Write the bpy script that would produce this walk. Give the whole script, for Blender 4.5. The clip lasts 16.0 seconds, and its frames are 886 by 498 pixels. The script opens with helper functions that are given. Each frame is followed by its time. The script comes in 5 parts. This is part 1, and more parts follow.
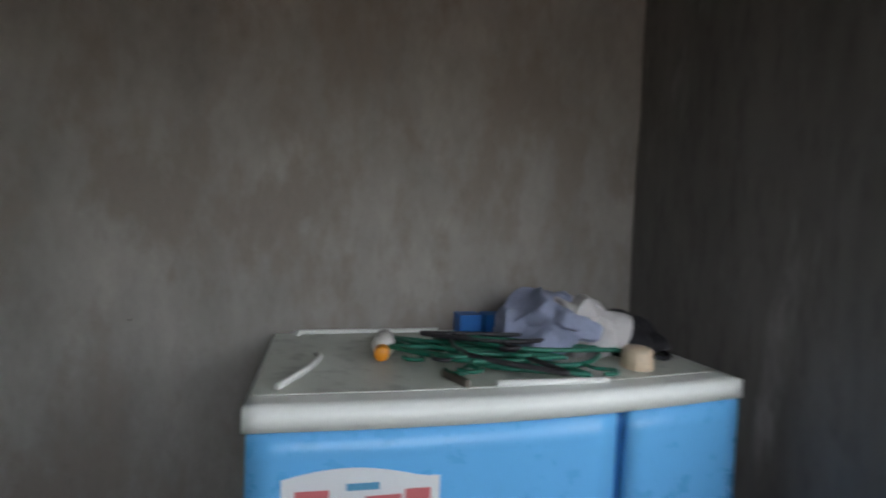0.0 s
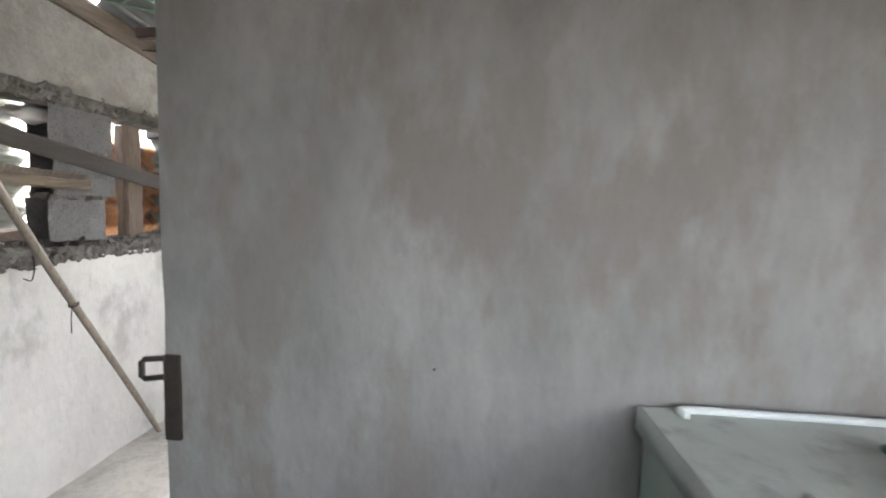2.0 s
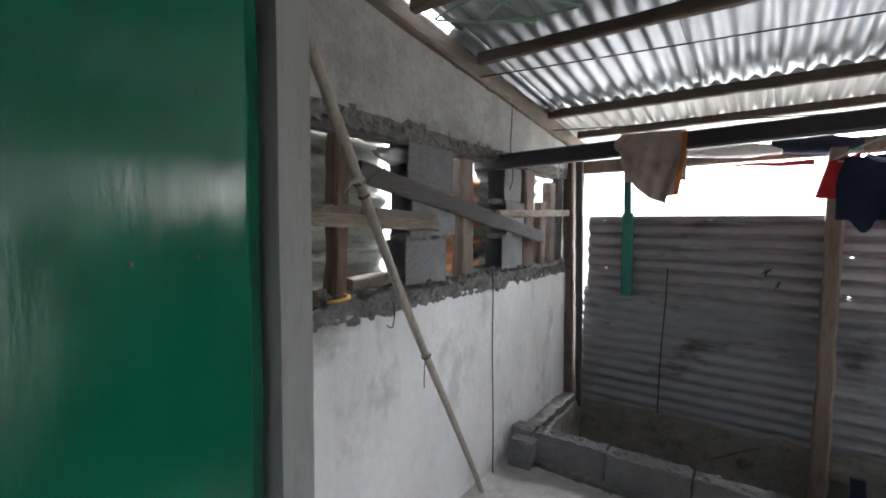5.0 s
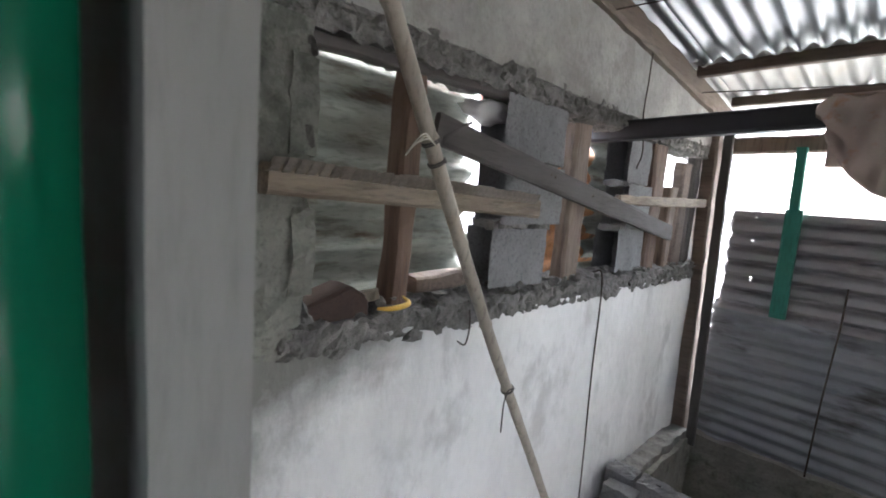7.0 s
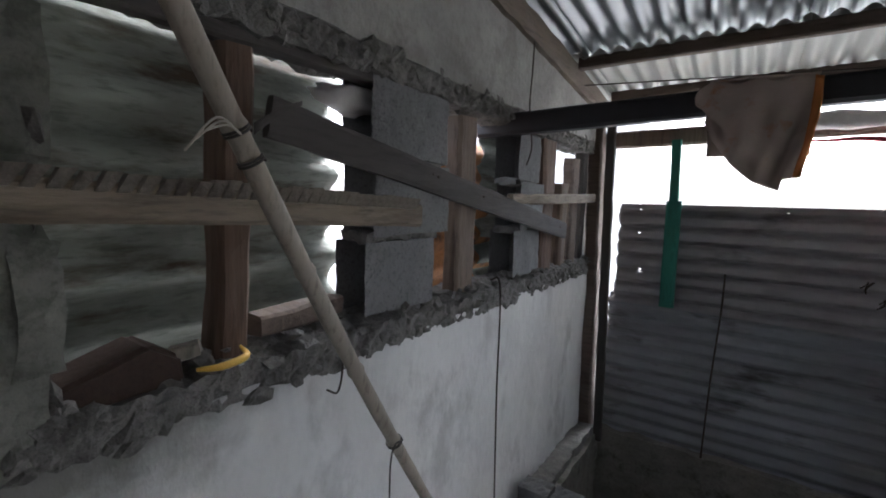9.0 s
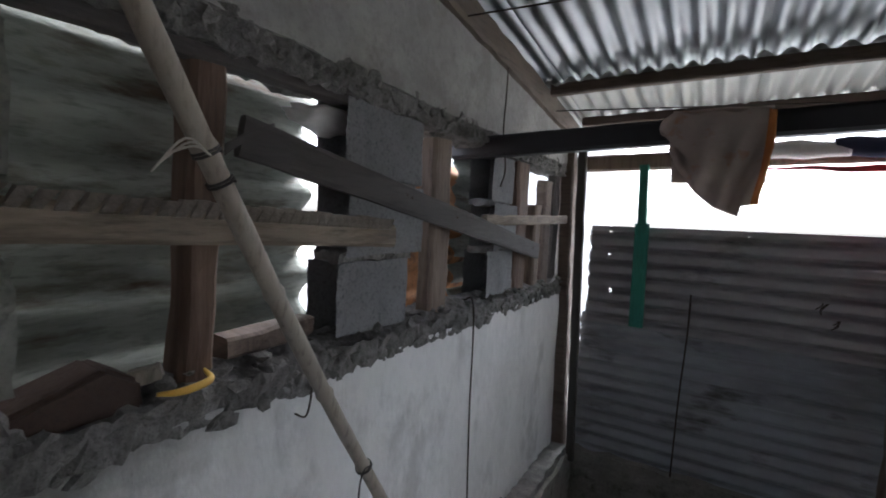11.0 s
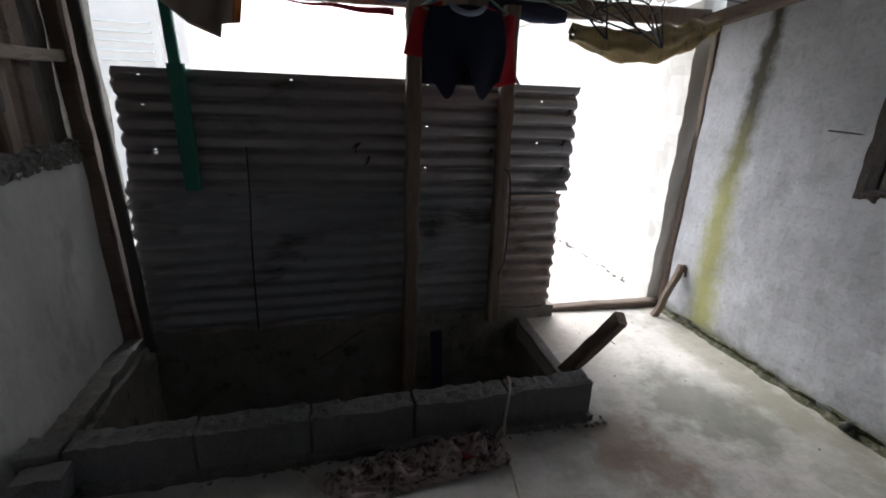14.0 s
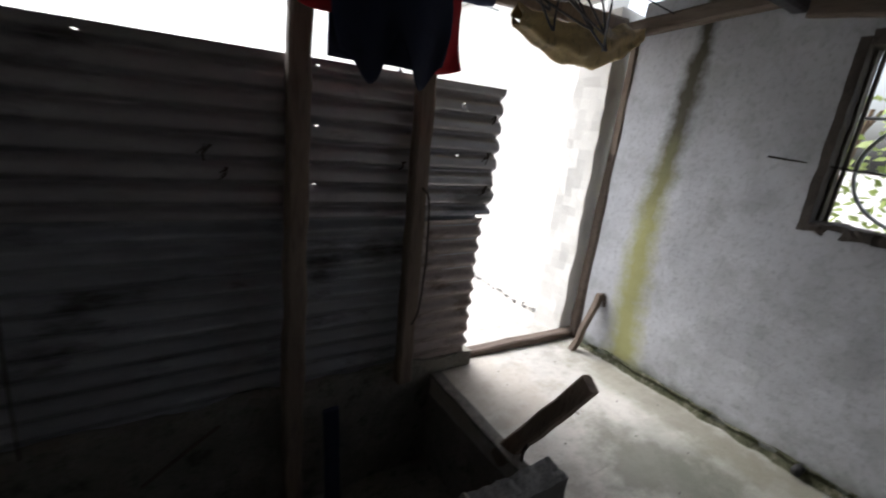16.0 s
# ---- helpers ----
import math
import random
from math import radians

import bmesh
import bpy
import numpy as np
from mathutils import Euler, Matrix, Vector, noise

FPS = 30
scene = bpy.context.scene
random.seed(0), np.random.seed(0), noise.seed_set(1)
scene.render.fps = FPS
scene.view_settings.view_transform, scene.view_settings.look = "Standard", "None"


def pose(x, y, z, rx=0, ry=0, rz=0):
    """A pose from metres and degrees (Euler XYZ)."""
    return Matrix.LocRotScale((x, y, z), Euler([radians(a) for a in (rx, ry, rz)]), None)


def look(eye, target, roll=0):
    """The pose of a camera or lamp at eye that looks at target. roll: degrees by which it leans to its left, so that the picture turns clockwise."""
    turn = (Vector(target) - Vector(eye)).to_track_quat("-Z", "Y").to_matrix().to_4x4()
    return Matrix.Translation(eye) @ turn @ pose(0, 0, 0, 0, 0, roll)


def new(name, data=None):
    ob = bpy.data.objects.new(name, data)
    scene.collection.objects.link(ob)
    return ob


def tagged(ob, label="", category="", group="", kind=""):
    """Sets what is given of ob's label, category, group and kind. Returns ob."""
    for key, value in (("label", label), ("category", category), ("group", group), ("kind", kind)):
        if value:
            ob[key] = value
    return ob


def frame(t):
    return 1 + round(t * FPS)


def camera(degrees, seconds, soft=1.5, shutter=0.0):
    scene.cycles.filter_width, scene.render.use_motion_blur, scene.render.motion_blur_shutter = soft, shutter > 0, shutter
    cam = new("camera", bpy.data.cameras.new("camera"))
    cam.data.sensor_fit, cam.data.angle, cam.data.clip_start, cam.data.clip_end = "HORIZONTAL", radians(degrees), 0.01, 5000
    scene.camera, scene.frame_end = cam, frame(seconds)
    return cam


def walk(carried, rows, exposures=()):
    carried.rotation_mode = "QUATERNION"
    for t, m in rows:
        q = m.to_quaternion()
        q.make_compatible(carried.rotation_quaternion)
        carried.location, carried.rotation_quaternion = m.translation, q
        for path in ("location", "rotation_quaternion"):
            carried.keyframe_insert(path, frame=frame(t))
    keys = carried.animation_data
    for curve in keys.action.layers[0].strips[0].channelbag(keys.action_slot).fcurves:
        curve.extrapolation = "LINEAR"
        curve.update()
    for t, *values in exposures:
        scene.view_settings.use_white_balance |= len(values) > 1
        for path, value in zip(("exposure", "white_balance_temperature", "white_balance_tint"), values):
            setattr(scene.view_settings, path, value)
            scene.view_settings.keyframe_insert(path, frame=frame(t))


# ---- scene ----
cam = camera(89.8, 16.0, soft=1.8, shutter=0.4)
PATH = [
    (0, (-0.028, -0.223, 1.328), (0.501, 1.704, 1.254), 2.4),
    (0.5, (-0.109, -0.084, 1.325), (-0.005, 1.911, 1.237), 0.4),
    (1, (-0.189, 0.08, 1.348), (-0.282, 2.076, 1.268), 0.5),
    (1.5, (-0.248, 0.153, 1.351), (-0.316, 2.148, 1.215), 1.5),
    (2, (-0.382, 0.256, 1.355), (-0.548, 2.241, 1.173), 1.7),
    (2.5, (-0.538, 0.318, 1.381), (-0.683, 2.305, 1.198), -0.2),
    (3, (-0.667, 0.385, 1.382), (-1.218, 2.295, 1.166), 0.3),
    (3.5, (-0.768, 0.524, 1.395), (-1.762, 2.255, 1.263), 1.3),
    (6, (-1.269, 0.745, 1.433), (-2.551, 2.274, 1.291), 0.5),
    (6.5, (-1.352, 0.899, 1.44), (-2.809, 2.258, 1.27), 3.6),
    (7, (-1.392, 1.006, 1.443), (-2.829, 2.375, 1.198), 4.4),
    (7.5, (-1.459, 1.092, 1.466), (-2.789, 2.569, 1.234), 2.5),
    (8, (-1.516, 1.179, 1.449), (-2.593, 2.838, 1.152), 2.3),
    (8.5, (-1.509, 1.249, 1.46), (-2.587, 2.917, 1.23), 2.0),
    (9, (-1.496, 1.262, 1.456), (-2.622, 2.902, 1.247), 1.7),
    (9.5, (-1.492, 1.256, 1.457), (-2.649, 2.878, 1.281), 2.2),
    (12, (-1.475, 1.285, 1.469), (-2.097, 3.18, 1.325), 2.2),
    (12.5, (-1.417, 1.334, 1.461), (-1.372, 3.315, 1.188), 1.4),
    (13, (-1.285, 1.449, 1.444), (-0.735, 3.355, 1.187), 0.3),
    (13.5, (-1.187, 1.504, 1.425), (-0.65, 3.388, 1.02), -0.1),
    (14, (-1.175, 1.543, 1.388), (-0.697, 3.377, 0.748), 2.1),
    (14.5, (-1.195, 1.662, 1.366), (-0.538, 3.466, 0.806), 2.6),
    (15, (-1.279, 1.914, 1.352), (-0.374, 3.51, 0.557), 4.5),
    (15.5, (-1.281, 2.104, 1.327), (-0.407, 3.793, 0.71), 2.1),
    (16, (-1.196, 2.294, 1.325), (-0.108, 3.873, 0.757), 6.4),
]
EXPOSURES = [(t, stops, kelvin, 10) for t, stops, kelvin in ((0.0, 3.36, 6750), (0.5, 3.66, 6700), (1.5, 4.50, 6500), (2.5, 4.63, 6400), (3.5, 4.18, 6200), (6.0, 3.85, 5950), (6.5, 4.00, 5950), (7.0, 4.24, 5950), (7.5, 4.15, 5850), (8.5, 3.05, 5850), (9.5, 3.05, 5750), (12.5, 2.55, 5850), (13.0, 1.85, 6000), (13.5, 1.55, 6050), (14.0, 1.70, 6100), (16.0, 1.50, 6150))]
walk(cam, [(t, look(eye, target, roll)) for t, eye, target, roll in PATH], EXPOSURES)


# ---- light ----
world = bpy.data.worlds.new("overcast_sky")
scene.world = world
world.use_nodes = True
wn, wl = world.node_tree.nodes, world.node_tree.links
sky = wn.new("ShaderNodeTexSky")
sky.sky_type, sky.sun_disc = "NISHITA", False
sky.sun_elevation, sky.sun_rotation = radians(50), radians(-12)
sky.air_density, sky.dust_density, sky.ozone_density = 1.0, 6.0, 1.0
pale = wn.new("ShaderNodeHueSaturation")
pale.inputs["Saturation"].default_value = 0.35
wl.new(sky.outputs[0], pale.inputs["Color"])
wl.new(pale.outputs[0], wn["Background"].inputs[0])
wn["Background"].inputs[1].default_value = 0.15
sun = new("sun", bpy.data.lights.new("sun", "SUN"))
sun.data.energy, sun.data.angle, sun.data.color = 0.5, radians(40), (1.0, 0.97, 0.93)
sun.matrix_world = look((0, 0, 0), (0.134, -0.629, -0.766))


# ---- materials ----
def mat(name, base, rough=0.85, metal=0.0, var=0.3, scale=4.0, stretch=(1, 1, 1), bump=0.25, fine=70.0, stain=None, stain_at=0.62, spec=0.5, grime=None):
    """Base colour varied at two scales, with a fine relief. stain: a second colour in patches."""
    m = bpy.data.materials.new(name)
    m.use_nodes = True
    n, l = m.node_tree.nodes, m.node_tree.links
    b = n["Principled BSDF"]
    b.inputs["Roughness"].default_value, b.inputs["Metallic"].default_value = rough, metal
    b.inputs["Specular IOR Level"].default_value = spec
    tc, mp = n.new("ShaderNodeTexCoord"), n.new("ShaderNodeMapping")
    mp.inputs["Scale"].default_value = stretch
    l.new(tc.outputs["Object"], mp.inputs[0])

    def noise_tex(s, detail=6.0, vector=mp.outputs[0]):
        t = n.new("ShaderNodeTexNoise")
        t.inputs["Scale"].default_value, t.inputs["Detail"].default_value, t.inputs["Roughness"].default_value = s, detail, 0.62
        l.new(vector, t.inputs["Vector"])
        return t.outputs["Fac"]

    def ramp(fac, a, c):
        r = n.new("ShaderNodeMapRange")
        r.inputs["From Min"].default_value, r.inputs["From Max"].default_value = a, c
        l.new(fac, r.inputs["Value"])
        return r.outputs[0]

    def mix(fac, one, two):
        x = n.new("ShaderNodeMix")
        x.data_type = "RGBA"
        l.new(fac, x.inputs[0])
        for sock, v in ((x.inputs[6], one), (x.inputs[7], two)):
            if isinstance(v, tuple):
                sock.default_value = (*v, 1)
            else:
                l.new(v, sock)
        return x.outputs[2]

    def tone(k):
        return tuple(min(1.0, c * k) for c in base)

    big = ramp(noise_tex(scale), 0.3, 0.7)
    small = ramp(noise_tex(scale * 7.0, 8.0), 0.25, 0.75)
    colour = mix(big, tone(1 - var), tone(1 + var))
    grain = mix(small, tone(1 - 0.6 * var), tone(1 + 0.6 * var))
    half = n.new("ShaderNodeMix")
    half.data_type = "RGBA"
    half.inputs[0].default_value = 0.4
    l.new(colour, half.inputs[6]), l.new(grain, half.inputs[7])
    colour = half.outputs[2]
    if stain:
        patch = ramp(noise_tex(scale * 1.7, 9.0), stain_at - 0.06, stain_at + 0.06)
        colour = mix(patch, colour, stain)
    if grime is None:
        grime = 0.55 if bump > 0.12 and fine < 200 else 0.0
    if grime:
        speck = n.new("ShaderNodeMath")
        speck.operation = "MULTIPLY"
        l.new(ramp(noise_tex(scale * 11.0, 12.0), 0.5, 0.72), speck.inputs[0])
        speck.inputs[1].default_value = grime
        colour = mix(speck.outputs[0], colour, tone(0.38))
    l.new(colour, b.inputs["Base Color"])
    bp = n.new("ShaderNodeBump")
    bp.inputs["Strength"].default_value, bp.inputs["Distance"].default_value = bump, 0.01
    l.new(noise_tex(fine, 9.0), bp.inputs["Height"])
    l.new(bp.outputs[0], b.inputs["Normal"])
    rr = n.new("ShaderNodeMapRange")
    rr.inputs["To Min"].default_value, rr.inputs["To Max"].default_value = max(0.03, rough - 0.1), min(1.0, rough + 0.1)
    l.new(small, rr.inputs["Value"]), l.new(rr.outputs[0], b.inputs["Roughness"])
    m["mix"] = 1
    return m, (n, l, b, tc, noise_tex, ramp, mix, colour)


def plain(*a, **k):
    return mat(*a, **k)[0]


M_CEMENT = plain("bare_cement_render", (0.297, 0.277, 0.258), 0.85, var=0.40, scale=4.2, stretch=(1, 1, 0.46), bump=0.3, fine=26, stain=(0.25, 0.22, 0.196), stain_at=0.54, grime=0.14)
# the inner room's shade is put into this low base colour
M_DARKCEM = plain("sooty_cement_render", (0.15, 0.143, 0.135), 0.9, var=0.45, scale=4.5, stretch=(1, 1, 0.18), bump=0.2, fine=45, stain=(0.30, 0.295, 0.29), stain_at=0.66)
M_GABLE = plain("grey_cement_plaster", (0.33, 0.32, 0.30), 0.9, var=0.34, scale=4.5, bump=0.7, fine=32, grime=0.3, stain=(0.26, 0.25, 0.23), stain_at=0.57)
M_RUBBLE = plain("broken_mortar", (0.17, 0.162, 0.152), 0.95, grime=0.8, var=0.6, scale=18, bump=1.0, fine=55)
M_BLOCK = plain("grey_concrete_block", (0.185, 0.185, 0.188), 0.92, grime=0.8, var=0.2, scale=9, bump=0.5, fine=160)
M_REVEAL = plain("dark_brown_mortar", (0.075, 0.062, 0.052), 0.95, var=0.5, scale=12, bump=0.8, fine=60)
M_DARKGROUND = plain("dark_wet_earth", (0.055, 0.042, 0.032), 0.95, var=0.3, scale=3, bump=0.5, fine=40)
M_DAMP = plain("damp_dark_concrete", (0.215, 0.204, 0.18), 0.85, var=0.4, scale=5, bump=0.5, fine=60, stain=(0.07, 0.075, 0.05))
M_ROOF = plain("weathered_zinc_roof_sheet", (0.30, 0.312, 0.322), 0.38, 0.75, var=0.28, scale=2.5, stretch=(1, 0.35, 1), bump=0.06, fine=40)
M_WHITEROOF = plain("dull_pale_roof_sheet", (0.43, 0.43, 0.40), 0.6, 0.25, var=0.18, scale=3, stretch=(1, 0.3, 1), bump=0.06, fine=40, stain=(0.45, 0.42, 0.36), stain_at=0.66)
M_SHEET = plain("grey_zinc_wall_sheet", (0.36, 0.345, 0.357), 0.40, 0.75, grime=0.2, var=0.3, scale=2.2, stretch=(0.4, 1, 1), bump=0.08, fine=40, stain=(0.10, 0.095, 0.095), stain_at=0.63)
M_LOWSHEET = plain("dull_dark_zinc_sheet", (0.31, 0.318, 0.34), 0.42, 0.3, var=0.45, scale=2.4, stretch=(0.4, 1, 1), bump=0.1, fine=40, stain=(0.06, 0.05, 0.045), stain_at=0.6)
M_OLDSHEET = plain("mildewed_zinc_sheet", (0.27, 0.285, 0.25), 0.75, 0.1, var=0.6, scale=5, stretch=(1, 0.35, 1.5), bump=0.4, fine=40, stain=(0.085, 0.06, 0.038), stain_at=0.585, grime=0.75)
M_BROWNSHEET = plain("rust_filmed_zinc_sheet", (0.27, 0.225, 0.215), 0.45, 0.4, var=0.35, scale=5, stretch=(0.5, 1, 1), bump=0.15, fine=40, stain=(0.12, 0.08, 0.06), stain_at=0.58, grime=0.3)
M_PIER = plain("greenish_damp_mortar", (0.205, 0.205, 0.18), 0.9, var=0.45, scale=7, bump=0.8, fine=30, stain=(0.12, 0.125, 0.105), stain_at=0.55, grime=0.6)
M_RUST = plain("rusty_zinc_sheet", (0.33, 0.15, 0.06), 0.8, 0.15, var=0.5, scale=5, bump=0.2, fine=60, stain=(0.09, 0.06, 0.045), stain_at=0.55)
M_WOOD = plain("greyed_brown_timber", (0.19, 0.145, 0.115), 0.85, grime=0.8, var=0.35, scale=6, stretch=(1, 1, 0.12), bump=0.5, fine=50, stain=(0.10, 0.075, 0.06))
M_WOODY = plain("greyed_brown_timber_along_slope", (0.15, 0.118, 0.092), 0.85, var=0.4, scale=6, stretch=(1, 0.12, 1), bump=0.5, fine=50, stain=(0.11, 0.08, 0.06))
M_WOODX = plain("dark_roof_timber", (0.14, 0.105, 0.085), 0.85, grime=0.8, var=0.35, scale=6, stretch=(0.12, 1, 1), bump=0.5, fine=50, stain=(0.08, 0.06, 0.05))
M_REDWOOD = plain("reddish_coconut_timber", (0.15, 0.097, 0.068), 0.8, grime=0.8, var=0.35, scale=6, stretch=(1, 1, 0.1), bump=0.5, fine=50, stain=(0.10, 0.06, 0.042), stain_at=0.55)
M_PALEWOOD = plain("pale_split_timber", (0.25, 0.205, 0.155), 0.8, grime=0.9, var=0.4, scale=7, stretch=(1, 0.14, 1), bump=0.6, fine=50, stain=(0.14, 0.105, 0.075), stain_at=0.57)
M_GREYWOOD = plain("grey_weathered_board", (0.068, 0.06, 0.056), 0.8, var=0.3, scale=7, stretch=(1, 0.12, 1), bump=0.4, fine=50)
M_BAMBOO = plain("dry_grey_bamboo", (0.31, 0.272, 0.225), 0.6, grime=0.8, var=0.22, scale=8, stretch=(1, 1, 0.15), bump=0.15, fine=60, stain=(0.30, 0.25, 0.20))
M_BARK = plain("grey_brown_bark", (0.33, 0.29, 0.25), 0.9, var=0.35, scale=14, bump=0.6, fine=80)
M_STEEL = plain("black_painted_steel", (0.022, 0.02, 0.024), 0.5, 0.0, var=0.4, scale=8, bump=0.1)
M_WIRE = plain("rusty_iron_wire", (0.07, 0.055, 0.045), 0.7, 0.5, var=0.4, scale=30, bump=0.2)
M_HASP = plain("dull_steel_hasp", (0.14, 0.12, 0.10), 0.6, 0.7, var=0.4, scale=20, bump=0.2)
M_BARS = plain("pale_painted_iron", (0.55, 0.57, 0.57), 0.5, 0.2, var=0.2, scale=20, bump=0.1)
M_GREENPAINT = plain("teal_green_painted_wood", (0.022, 0.17, 0.125), 0.55, var=0.25, scale=8, stretch=(1, 1, 0.2), bump=0.2)
M_DOOR = plain("glossy_dark_green_enamel", (0.005, 0.098, 0.052), 0.15, var=0.22, scale=3, stretch=(1, 1, 0.3), bump=0.14, fine=26, grime=0.0)
for node in M_DOOR.node_tree.nodes:
    if node.type == "BSDF_PRINCIPLED":
        node.inputs["Specular IOR Level"].default_value = 0.24
M_JAMB = plain("grey_primed_door_frame", (0.25, 0.242, 0.228), 0.75, grime=0.3, var=0.18, scale=5, stretch=(1, 1, 0.15), bump=0.2)
M_LID = plain("off_white_plastic_top", (0.78, 0.81, 0.77), 0.35, var=0.08, scale=5, bump=0.03)
M_DUSTY = plain("dusty_grey_green_plastic", (0.56, 0.585, 0.525), 0.45, var=0.16, scale=7, bump=0.04, stain=(0.40, 0.415, 0.375), stain_at=0.58)
M_BLUE = plain("sky_blue_enamel", (0.14, 0.47, 0.85), 0.3, var=0.06, scale=3, bump=0.03)
M_DEEPBLUE = plain("deep_blue_plastic", (0.02, 0.13, 0.36), 0.45, var=0.1, scale=6, bump=0.05)
M_BRIGHTBLUE = plain("bright_blue_plastic", (0.015, 0.16, 0.52), 0.45, var=0.1, scale=9, bump=0.05)
M_STICKER = plain("white_printed_sticker", (0.75, 0.77, 0.78), 0.5, var=0.05, scale=8, bump=0.02)
M_REDPRINT = plain("faded_red_print", (0.62, 0.16, 0.17), 0.5, var=0.1, scale=20, bump=0.02)
M_BLUEPRINT = plain("blue_print", (0.10, 0.32, 0.50), 0.5, var=0.1, scale=20, bump=0.02)
M_WHITE = plain("white_plastic", (0.74, 0.75, 0.72), 0.5, var=0.06, scale=20, bump=0.05)
M_ORANGE = plain("orange_plastic", (0.80, 0.30, 0.02), 0.4, var=0.08, scale=30, bump=0.03)
M_CLEAR = plain("milky_clear_plastic", (0.62, 0.60, 0.57), 0.25, var=0.08, scale=20, bump=0.03)
M_HANGER = plain("green_plastic_wire", (0.01, 0.13, 0.085), 0.4, var=0.15, scale=20, bump=0.05)
M_PALEHANGER = plain("pale_green_plastic_wire", (0.28, 0.42, 0.34), 0.4, var=0.15, scale=20, bump=0.05)
M_DENIM = plain("washed_grey_blue_cloth", (0.33, 0.37, 0.52), 0.95, var=0.3, scale=10, bump=0.4, fine=240)
M_PALECLOTH = plain("pale_crumpled_cloth", (0.62, 0.60, 0.60), 0.95, var=0.2, scale=12, bump=0.4, fine=240)
M_BLACKCLOTH = plain("black_cloth", (0.02, 0.02, 0.024), 0.95, var=0.3, scale=10, bump=0.4, fine=200)
M_NAVY = plain("navy_cloth", (0.013, 0.018, 0.05), 0.95, var=0.35, scale=9, bump=0.4, fine=240)
M_RED = plain("red_cloth", (0.52, 0.02, 0.035), 0.9, var=0.2, scale=9, bump=0.4, fine=240)
M_DARKRED = plain("dark_red_cloth", (0.16, 0.012, 0.016), 0.95, var=0.25, scale=9, bump=0.4, fine=240)
M_BEIGE = plain("pinkish_beige_cloth", (0.44, 0.36, 0.32), 0.95, var=0.15, scale=8, bump=0.4, fine=240, stain=(0.40, 0.22, 0.13), stain_at=0.63)
M_ORANGECLOTH = plain("orange_hem_cloth", (0.55, 0.20, 0.06), 0.95, var=0.2, scale=12, bump=0.4, fine=240)
M_TARP = plain("yellow_brown_tarpaulin", (0.46, 0.34, 0.15), 0.6, var=0.3, scale=8, bump=0.3, fine=120, stain=(0.24, 0.19, 0.08), stain_at=0.6)
# dark stain carries the pattern and painted shade of the folds
M_RAG = plain("pinkish_patterned_rag", (0.42, 0.34, 0.33), 0.95, var=0.4, scale=16, stretch=(1, 2.2, 1), bump=0.4, fine=240, stain=(0.075, 0.05, 0.055), stain_at=0.53)
M_ROPE = plain("off_white_rope", (0.50, 0.46, 0.40), 0.9, var=0.2, scale=60, bump=0.4, fine=300)
M_YELLOW = plain("yellow_plastic", (0.70, 0.44, 0.08), 0.5, var=0.15, scale=30, bump=0.1)
M_BROWN = plain("brown_fired_clay", (0.048, 0.027, 0.019), 0.85, var=0.3, scale=12, bump=0.4)
M_PIPE = plain("black_plastic_pipe", (0.015, 0.015, 0.016), 0.5, var=0.2, scale=20, bump=0.1)
M_MOSS = plain("dark_green_moss", (0.075, 0.078, 0.042), 0.95, var=0.5, scale=14, bump=0.9, fine=70, stain=(0.17, 0.16, 0.115), stain_at=0.56, grime=0.7)
M_LEAF = plain("bush_leaf", (0.19, 0.24, 0.05), 0.6, var=0.4, scale=3, bump=0.1)
M_TWIG = plain("bush_twig", (0.12, 0.08, 0.05), 0.9, var=0.3, scale=9)
M_YARD = plain("pale_yard_concrete", (0.55, 0.53, 0.50), 0.9, var=0.15, scale=0.9, bump=0.4, fine=20, stain=(0.42, 0.40, 0.35))
M_HOUSE = plain("cream_house_paint", (0.82, 0.80, 0.76), 0.85, var=0.08, scale=1.5, bump=0.1)
M_HOUSEROOF = plain("faded_red_roof_paint", (0.35, 0.14, 0.10), 0.7, var=0.2, scale=3, bump=0.1)
M_SLAT = plain("glass_louvre_slat", (0.80, 0.82, 0.80), 0.2, var=0.1, scale=8, bump=0.02)
M_CEIL = plain("dark_plywood_ceiling", (0.14, 0.115, 0.095), 0.9, var=0.25, scale=3, bump=0.2)


